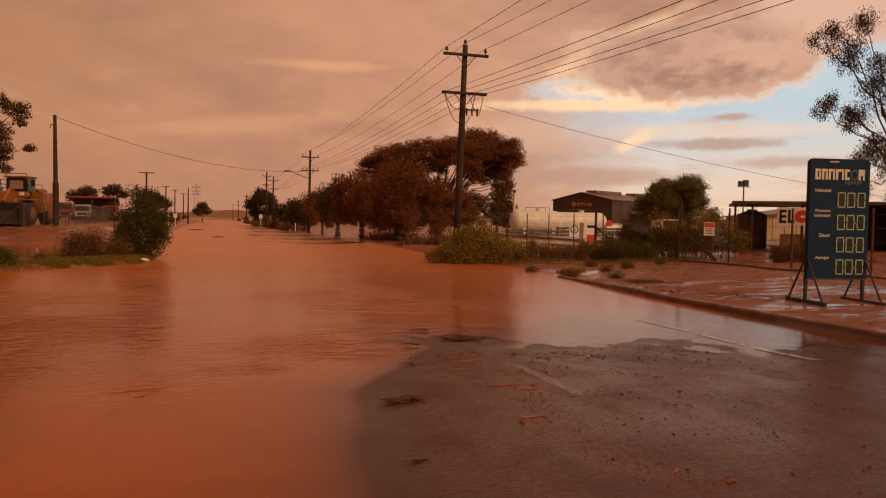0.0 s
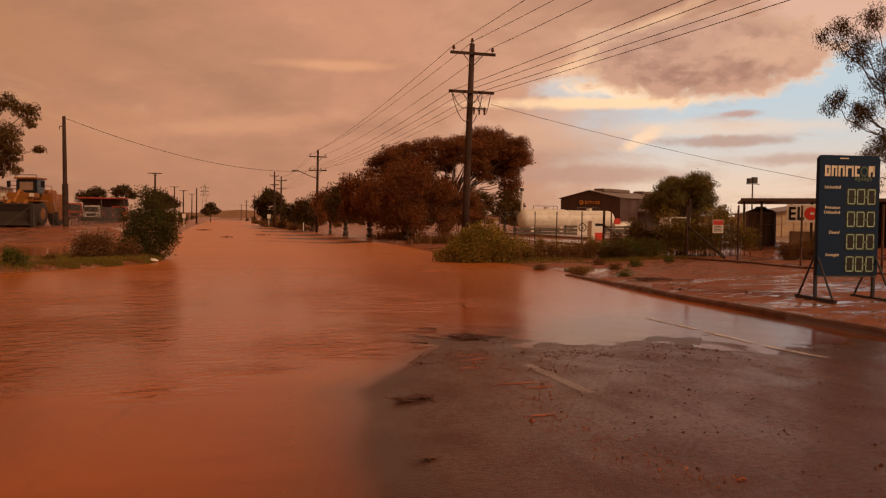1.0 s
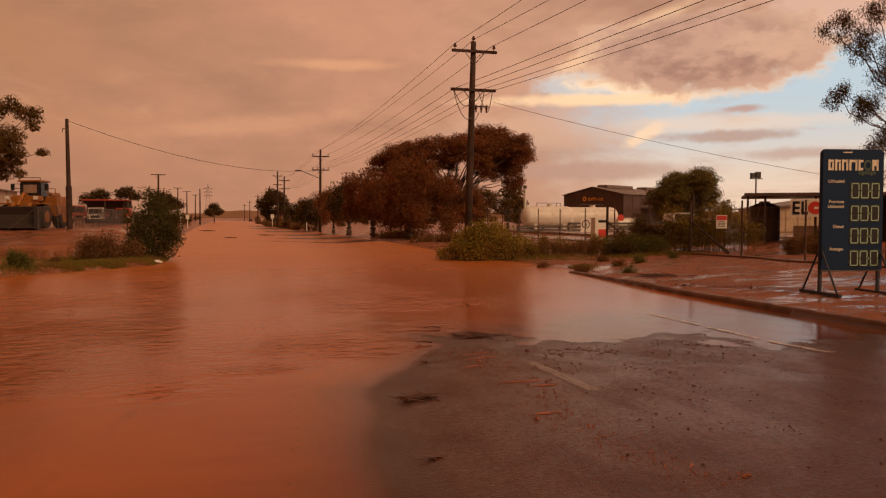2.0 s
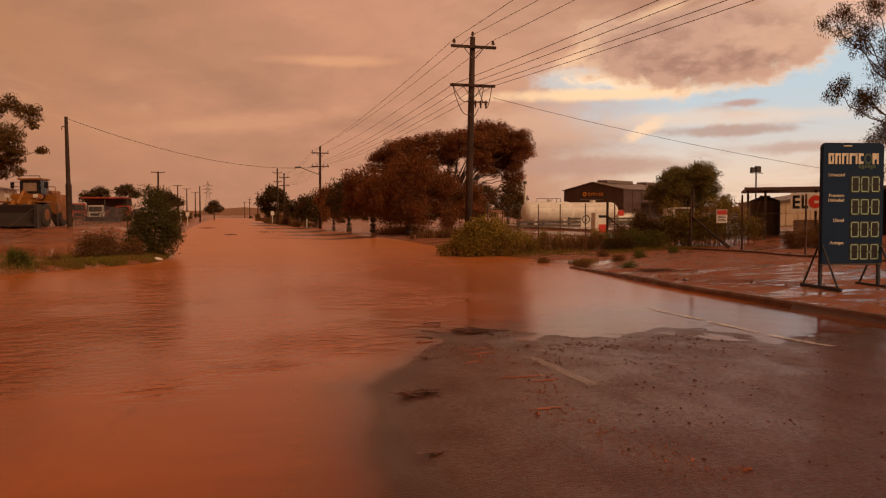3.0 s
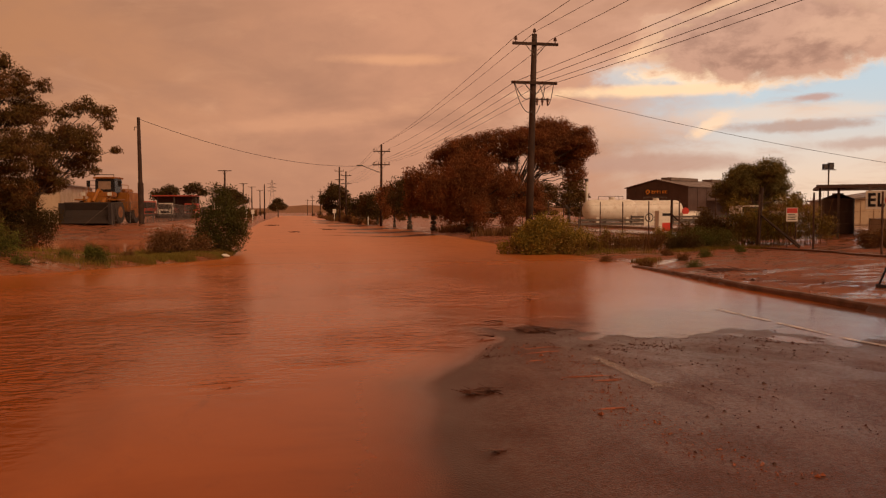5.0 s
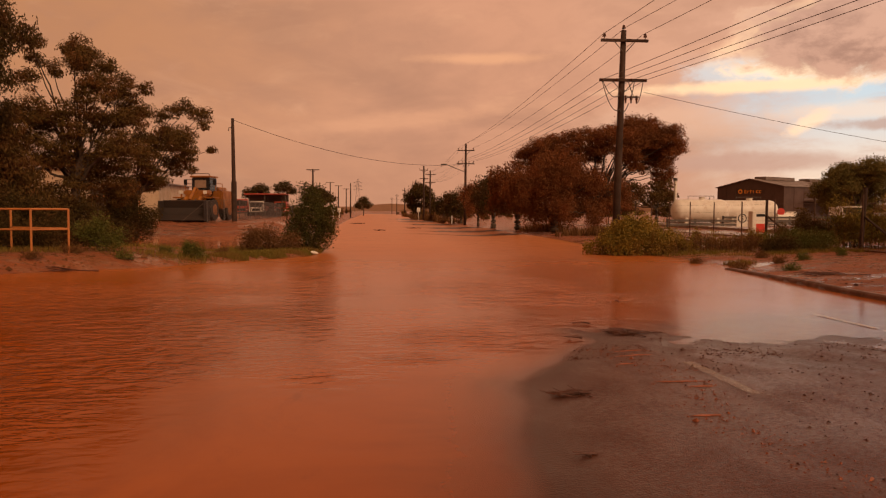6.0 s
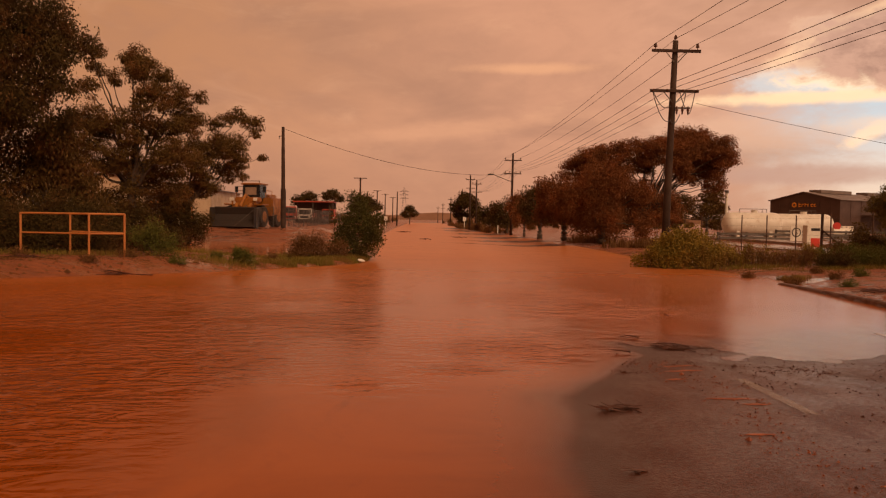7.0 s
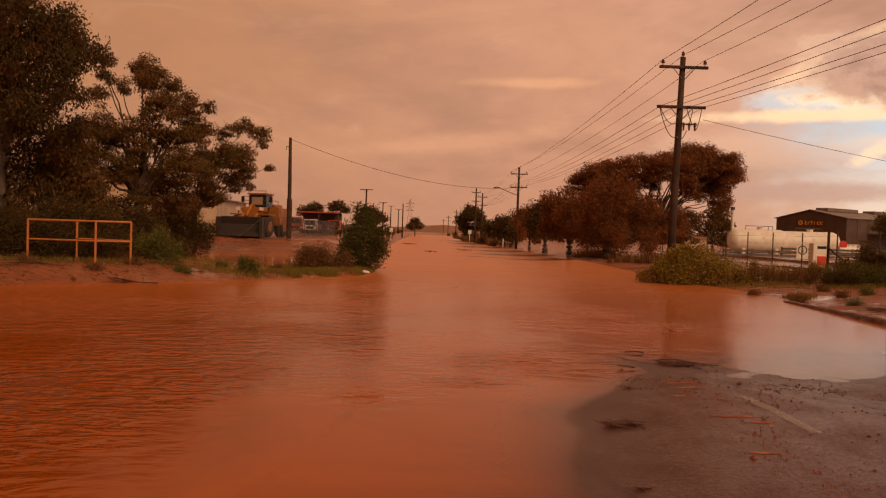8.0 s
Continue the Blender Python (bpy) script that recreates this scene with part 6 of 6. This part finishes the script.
def loader():
    x, y = -13.75, 59.0
    root = thing("wheel_loader", pose(x, y, gz(x, y) - 0.02, 0, 0, -10), "large yellow wheel loader with its dark bucket lowered", "loader")
    prof = [(-0.1, 0.0), (-1.05, 0.02), (-1.15, 0.08), (-0.35, 0.55), (-0.15, 1.0), (-0.3, 1.5), (-0.22, 1.56), (0.0, 1.1), (0.02, 0.4)]
    bm = bmesh.new()
    a = [bm.verts.new((-1.72, q, z)) for q, z in prof]
    b = [bm.verts.new((1.72, q, z)) for q, z in prof]
    bm.faces.new(a), bm.faces.new(b[::-1])
    for i in range(len(a)):
        j = (i + 1) % len(a)
        bm.faces.new((a[i], a[j], b[j], b[i]))
    bucket = part("bucket", bm, BUCKET, root, "dark worn steel bucket")
    for xx in (-1.74, 1.68):
        part("cheek", boxed(xx, xx + 0.06, -1.05, 0.0, 0.0, 1.5), BUCKET, bucket)
    part("back_plate", boxed(-1.68, 1.68, 0.021, 0.1, 0.05, 1.55), BUCKET, bucket)
    for s in (-0.55, 0.55):
        part("lift_arm", prism([(0, 0), (0.2, 0), (0.2, 0.3), (0, 0.3)], 0, 0.1), YELLOW, root).matrix_local = pose(s - 0.1, 0.6, 1.35)
        part("boom", rods([((s, 0.1, 0.9), (s, 1.2, 1.75)), ((s, 1.2, 1.75), (s, 2.3, 1.9))], 0.15, 8), YELLOW, root)
        part("ram", rods([((s * 0.4, 0.2, 1.25), (s * 0.4, 1.6, 1.8))], 0.07, 8), STEEL, root)
    part("front_frame", boxed(-0.7, 0.7, 1.2, 2.6, 0.7, 2.0, 0.08), YELLOW, root)
    part("rear_body", boxed(-0.95, 1.5, 3.3, 6.2, 0.9, 2.35, 0.12), YELLOW, root)
    part("engine_cover", boxed(-0.85, 0.85, 4.2, 6.1, 2.35, 2.65, 0.1), YELLOW, root)
    cabin = part("cabin", boxed(-0.72, 0.72, 2.6, 4.1, 2.0, 3.35, 0.06), BLACKISH, root, "dark cab frame")
    part("windscreen", boxed(-0.46, 0.46, 2.57, 2.596, 2.55, 3.15, 0.01), PALE_GLASS, cabin)
    part("hood", boxed(-0.95, 0.95, 1.6, 2.55, 1.95, 2.35, 0.08), YELLOW, root)
    part("tilt_link", rods([((0, 0.5, 1.6), (0, 1.5, 2.5)), ((0, 1.5, 2.5), (0, 2.4, 2.2))], 0.11, 8), YELLOW, root)
    part("cab_roof", boxed(-0.82, 0.82, 2.45, 4.2, 3.35, 3.48, 0.04), YELLOW, root)
    part("roof_rail", rods([((-0.7, 2.6, 3.65), (0.7, 2.6, 3.65)), ((-0.7, 2.6, 3.48), (-0.7, 2.6, 3.65)), ((0.7, 2.6, 3.48), (0.7, 2.6, 3.65))], 0.025, 6), STEEL, root)
    for s in (-1, 1):
        part("mirror", boxed(s * 1.15 - 0.13, s * 1.15 + 0.13, 2.45, 2.52, 2.75, 3.2, 0.02), BLACKISH, root)
        part("mirror_arm", rods([((s * 0.72, 2.6, 3.2), (s * 1.15, 2.5, 3.2))], 0.02, 6), STEEL, root)
        part("headlight", boxed(s * 0.95 - 0.14, s * 0.95 + 0.14, 1.05, 1.19, 2.05, 2.3, 0.02), SIGN_WHITE, root)
        part("light_post", boxed(s * 0.95 - 0.04, s * 0.95 + 0.04, 1.2, 1.3, 1.6, 2.2), YELLOW, root)
        part("platform_rail", rods([((s * 1.2, 2.6, 2.1), (s * 1.2, 2.6, 2.9)), ((s * 1.2, 4.0, 2.1), (s * 1.2, 4.0, 2.9)), ((s * 1.2, 2.6, 2.9), (s * 1.2, 4.0, 2.9))], 0.025, 6), YELLOW, root)
        part("fender", boxed(s * 1.2 - 0.35, s * 1.2 + 0.35, 1.0, 2.5, 1.72, 1.82, 0.03), YELLOW, root)
        for yy in (1.75, 4.9):
            wheel(root, s * 1.15, yy, 0.85, 0.85, 0.62, "x", YELLOW)


loader()


def small_truck(x, y, body, cabm, label, turn=0, length=4.6, h=2.1):
    root = thing("truck", pose(x, y, gz(x, y), 0, 0, turn), label, "truck")
    part("chassis", boxed(-0.9, 0.9, 0.3, length, 0.55, 0.75, 0.03), DARK_STEEL, root)
    c = part("cab", prism([(-1.0, 0.5), (1.0, 0.5), (1.0, h * 0.62), (0.9, h), (-0.9, h), (-1.0, h * 0.62)], 0, 1.6), cabm, root)
    part("windscreen", boxed(-0.82, 0.82, -0.02, -0.003, h * 0.6, h * 0.92), GLASS, c)
    part("grille", boxed(-0.6, 0.6, -0.03, -0.003, 0.75, 1.1), BLACKISH, c)
    part("bumper", boxed(-1.0, 1.0, -0.15, -0.035, 0.4, 0.62, 0.03), STEEL, root)
    for s in (-0.8, 0.8):
        part("headlight", boxed(s - 0.12, s + 0.12, -0.04, -0.004, 0.8, 0.98), SIGN_WHITE, c)
    part("tray", boxed(-1.05, 1.05, 1.75, length, 0.8, 1.55, 0.04), body, root)
    for s in (-0.9, 0.9):
        for yy in (0.75, length - 0.9):
            wheel(root, s, yy, 0.42, 0.42, 0.26, "x")


small_truck(-19.6, 118.0, RED, RED, "red truck parked behind the fence", 8, 6.0, 2.5)
small_truck(-17.3, 117.0, RED, WHITE, "white-cabbed truck parked behind the fence", 0, 6.0, 2.2)
small_truck(-14.2, 121.0, BROWN_SHEET, RED, "dull red truck parked below the shelter", -6, 5.0, 2.2)
small_truck(40.8, 62.5, WHITE, WHITE, "white utility parked behind the reeds", -20, 4.4, 1.6)
shelter = thing("red_shelter", pose(-17.0, 126.0, gz(-17.0, 126)), "low open shelter with a red roof", "shelter")
part("roof", boxed(-3.2, 3.4, -2, 2, 3.3, 3.5, 0.04), RED, shelter)
for sx in (-3, 0, 3.2):
    for sy in (-1.8, 1.8):
        part("post", boxed(sx - 0.06, sx + 0.06, sy - 0.06, sy + 0.06, 0, 3.3), STEEL, shelter)
part("rear_wall", boxed(-3.1, 3.3, 1.9, 2.0, 0, 3.3), BROWN_SHEET, shelter)
ls, lf = ribbed_shed("cream_shed", "cream metal shed with rust stains behind the trees", pose(-33.0, 63.0, 0.7, 0, 0, 0), 16.2, 10.0, 3.1, 4.2, CREAM, GREY_ROOF, 1.4)
part("roller_door", boxed(11.0, 13.4, -0.06, -0.045, 0, 2.7), GREY_ROOF, lf)
crates = thing("rusty_frame", pose(-17.6, 55.0, gz(-17.6, 55)), "rusty steel rack under the trees", "rack")
for sx in (-1.6, 0, 1.6):
    part("upright", boxed(sx - 0.04, sx + 0.04, -0.04, 0.04, 0, 2.0), RAIL_PAINT, crates)
for zz in (0.9, 1.9):
    part("beam", boxed(-1.6, 1.6, -0.09, -0.045, zz, zz + 0.12), RAIL_PAINT, crates)
fence("chain_fence", "grey chain-link fence beside the loader", [(-12.0, 57.6), (-10.6, 63.0), (-10.6, 74.0), (-11.6, 100.0)], 1.6, 2.7, STEEL, (1.0,), 0, 0.03, 0.16)
gate = thing("gate_strut", pose(-13.9, 57.3, gz(-13.9, 57.3)), "pale diagonal strut before the bucket", "strut")
part("strut", rods([((0, 0, 0), (1.7, 0, 1.45))], 0.022, 8), STEEL, gate)


def pipe_railing():
    x0, y0 = -9.3, 22.1
    b = gz(x0, y0)
    root = thing("pipe_railing", pose(x0, y0, b), "faded orange-yellow pipe railing on the bank", "railing")
    top, midz = 1.62 - b, 1.06 - b
    for dx, dy in ((-2.15, 0.5), (0, 0), (0.86, 0.35), (-1.1, 1.3)):
        zz = gz(x0 + dx, y0 + dy) - b
        part("post", rods([((dx, dy, zz - 0.15), (dx, dy, top + 0.01))], 0.032, 10), RAIL_PAINT, root)
    part("top_rail", rods([((-2.15, 0.5, top), (0, 0, top)), ((0, 0, top), (0.86, 0.35, top))], 0.03, 10), RAIL_PAINT, root)
    part("mid_rail", rods([((-2.15, 0.5, midz), (0, 0, midz)), ((0, 0, midz), (0.86, 0.35, midz))], 0.026, 10), RAIL_PAINT, root)
    part("rear_rail", rods([((0.86, 0.35, midz + 0.02), (-1.1, 1.3, midz + 0.03))], 0.026, 10), RAIL_PAINT, root)


pipe_railing()


# road signs and markers far off
def marker(x, y, h, label, board=None):
    root = thing("road_marker", pose(x, y, gz(x, y)), label, "marker", "far road signs")
    part("post", boxed(-0.05, 0.05, -0.03, 0.03, 0, h), SIGN_WHITE, root)
    if board:
        part("board", boxed(-board / 2, board / 2, -0.06, -0.031, h - board * 1.2, h, 0.01), SIGN_WHITE, root)


marker(-5.6, 110.0, 1.9, "white road sign on a post", 0.5)
marker(-5.0, 116.0, 1.9, "white road sign on a post", 0.5)
marker(9.4, 92.0, 1.0, "short white guide post")
marker(8.2, 140.0, 2.2, "white road sign on a post", 0.6)


# ---------------------------------------------------------------- debris on the road
def sticks(name, label, x, y, n, size, seed, r=0.008, lift=0.012, flat=0.4):
    rng = np.random.default_rng(seed)
    root = thing(name, pose(x, y, max(gz(x, y), 0.0)), label, "debris")
    for i in range(n):
        a = rng.normal() * 0.9 + 2.9
        ln = size * rng.uniform(0.35, 1.0)
        c = rng.normal(size=2) * size * 0.28
        d = Vector((math.cos(a), math.sin(a) * flat, rng.uniform(-0.03, 0.15))) * ln / 2
        m_ = Vector((c[0], c[1] * 0.5, lift + r + abs(d.z)))
        k = Vector((rng.normal() * 0.02, rng.normal() * 0.02, rng.uniform(0, 0.008)))
        v, f = tube([m_ - d, m_ + k, m_ + d], [r, r * 0.8, r * 0.4], 5)
        mesh_object("twig", v, f, TWIG, root)
    return root


sticks("twig_pile", "small heap of wet twigs on the road", 1.70, 6.45, 34, 0.30, 71, 0.0045, 0.006, 0.8)
sticks("forked_twig", "small forked wet twig on the road", 1.39, 4.82, 6, 0.14, 72, 0.005, 0.004, 0.9)
sticks("twig_pile", "dark sodden leaves and twigs at the water's edge", 3.3, 9.75, 40, 0.5, 73, 0.006, 0.006, 0.7)
sticks("forked_twig", "dark stick lying at the water's edge", 2.45, 9.35, 2, 0.3, 74, 0.014)
sticks("forked_twig", "dark stick in the shallow water", 4.2, 13.0, 2, 0.4, 75, 0.014)
sticks("forked_twig", "dark stick in the shallow water", 2.9, 10.6, 3, 0.25, 76, 0.01)
sticks("twig_pile", "dark branch on the muddy bank", -8.0, 20.8, 10, 0.9, 77, 0.02)
sticks("twig_pile", "dead twigs on the muddy bank", -10.6, 21.2, 10, 0.8, 78, 0.015)
sticks("twig_pile", "heap of dead weeds behind the kerb", 10.7, 17.6, 26, 0.9, 79, 0.012)
sticks("driftwood", "dark driftwood far down the flooded road", 0.6, 62.0, 5, 1.2, 80, 0.03)
sticks("driftwood", "dark driftwood far down the flooded road", 3.6, 70.0, 5, 1.0, 81, 0.03)
sticks("driftwood", "dark driftwood far down the flooded road", -1.6, 95.0, 6, 1.4, 82, 0.04)

bag = thing("white_bag", pose(-2.1, 28.2, gz(-2.1, 28.2) + 0.10), "crumpled white plastic bag in the grass", "bag")
bm = bmesh.new()
bmesh.ops.create_icosphere(bm, subdivisions=3, radius=0.11)
for v in bm.verts:
    n_ = noise.noise(v.co * 9.0)
    v.co = Vector((v.co.x * 1.3, v.co.y, v.co.z * 0.55)) * (1 + 0.5 * n_)
part("bag_skin", bm, SIGN_WHITE, bag)


def scatter(name, label, n, area, size, mt, seed, keep):
    """Grit and small clods, too many to count."""
    rng = np.random.default_rng(seed)
    vs, fs, k = [], [], 0
    base = np.array([(1, 0, 0), (-0.5, 0.87, 0), (-0.5, -0.87, 0), (0.1, 0.1, 0.75)])
    while k < 4 * n:
        x, y = rng.uniform(area[0], area[1]), rng.uniform(area[2], area[3])
        if not keep(x, y, rng):
            continue
        z = gz(x, y)
        s = size * rng.lognormal(0, 0.5)
        a = rng.uniform(0, 6.28)
        q = base * s
        q = np.stack([q[:, 0] * math.cos(a) - q[:, 1] * math.sin(a), q[:, 0] * math.sin(a) + q[:, 1] * math.cos(a), q[:, 2]], 1)
        vs.append(q + (x, y, z + 0.002))
        fs += [(k, k + 1, k + 3), (k + 1, k + 2, k + 3), (k + 2, k, k + 3)]
        k += 4
    return tagged(mesh_object(name, np.concatenate(vs), fs, mt), label, "debris", kind="stuff")


scatter("grit", "dark grit scattered on the wet asphalt", 3000, (2.0, 9.0, 3.5, 10.4), 0.0068, TWIG, 91, lambda x, y, r: gz(x, y) > -0.008 and r.random() < (0.10 + 0.9 * math.exp(-((y - 8.3) / 0.55) ** 2)) * (0.15 + 0.85 * (wobble(x * 4, y * 5) > 0.1)) and (x > 2.6 or y > 8))
scatter("mud_clods", "red mud crumbs in a line on the asphalt", 900, (2.0, 3.4, 3.8, 8.8), 0.0055, MUD, 92, lambda x, y, r: abs(x - 2.75 - 0.12 * math.sin(y * 2)) < 0.18 * (1 + r.normal() * 0.6))
scatter("bank_litter", "leaf litter on the muddy bank", 900, (-14, -3, 19.5, 25), 0.03, STALK, 93, lambda x, y, r: gz(x, y) > 0.05)
scatter("verge_clods", "clods and stones on the red verge", 2600, (9.4, 17.5, 6, 26), 0.013, MUD, 94, lambda x, y, r: True)


def mud_smear(x, y, rx, ry, seed):
    rng = np.random.default_rng(seed)
    n = 22
    vs = [(x, y, gz(x, y) + 0.010)]
    for i in range(n):
        a = 2 * math.pi * i / n
        q = 0.55 + 0.6 * rng.random()
        xx, yy = x + rx * q * math.cos(a), y + ry * q * math.sin(a)
        vs.append((xx, yy, gz(xx, yy) + 0.003))
    fs = [(0, 1 + i, 1 + (i + 1) % n) for i in range(n)]
    return tagged(mesh_object("mud_smear", vs, fs, MUD), "thin smear of red mud on the asphalt", "mud", "mud smears")


for i, (x, y, rx, ry) in enumerate(((2.95, 8.35, 0.30, 0.05), (2.85, 8.05, 0.22, 0.04), (2.8, 6.75, 0.26, 0.035), (2.95, 6.55, 0.16, 0.03), (2.55, 5.6, 0.13, 0.03), (2.6, 7.6, 0.12, 0.04))):
    mud_smear(x, y, rx, ry, 120 + i)


scatter("verge_litter", "dark twigs and leaf litter on the red verge", 1400, (9.4, 17.5, 8, 26), 0.012, TWIG, 95, lambda x, y, r: r.random() < 0.25 + 0.75 * (abs(y - 18 - 2 * math.sin(x)) < 2.2))
for i, (x, y) in enumerate(((10.2, 20.6), (10.9, 19.2), (11.8, 21.4), (13.2, 22.6), (9.9, 22.9), (15.2, 23.8), (12.4, 23.6))):
    shrub("weed_tuft", "small ragged weed tuft on the verge", (x, y), [(0, 0, 0.08, 0.12), (0.12, 0.03, 0.06, 0.10), (-0.1, 0.02, 0.07, 0.10)], (0.09, 0.007), 0.8, LEAF_GREEN if i % 2 else STALK, 140 + i, group="weed tufts", stems=5)
for i, (x, y) in enumerate(((-9.0, 21.3), (-7.0, 22.6), (-11.0, 21.6), (-6.4, 24.6), (-8.4, 22.5), (-12.4, 21.2), (-5.0, 26.4))):
    shrub("weed_tuft", "small ragged weed tuft on the bank", (x, y), [(0, 0, 0.08, 0.12), (0.14, 0.03, 0.06, 0.11), (-0.12, 0.02, 0.07, 0.10)], (0.10, 0.008), 0.8, LEAF_GREEN if i % 2 else STALK, 160 + i, group="weed tufts", stems=5)


def far_scrub():
    """Low scrub on the plain beyond the last trees, too far to count."""
    rng = np.random.default_rng(201)
    bl = []
    for i in range(190):
        y = float(rng.uniform(130, 420))
        side = -1 if rng.random() < 0.5 else 1
        x = side * float(rng.uniform(0.0, 0.35) * y) + (11.5 if side > 0 else -7.0)
        r = float(rng.uniform(0.5, 1.1))
        bl.append((x, y, gz(x, y) + 0.6 * r, r))
    v, f = leaf_mesh(bl, (0.5, 0.14), 0.35, rng, -0.2, 0.5)
    return tagged(mesh_object("far_scrub", v, f, LEAF_OLIVE), "low brown scrub on the far plain", "scrub", kind="stuff")


far_scrub()


def verge_scrub():
    """Rough low growth along the far side of the flooded road."""
    rng = np.random.default_rng(202)
    bl = []
    for i in range(90):
        y = float(rng.uniform(95, 230))
        x = float(kerb_x(y)) + float(rng.uniform(-0.3, 2.2)) - 1.2
        r = float(rng.uniform(0.25, 0.6))
        bl.append((x, y, gz(x, y) + 0.5 * r, r))
    v, f = leaf_mesh(bl, (0.3, 0.06), 0.9, rng, -0.2, 0.4)
    return tagged(mesh_object("verge_scrub", v, f, STALK), "low rusty scrub along the road edge", "scrub", kind="stuff")


verge_scrub()
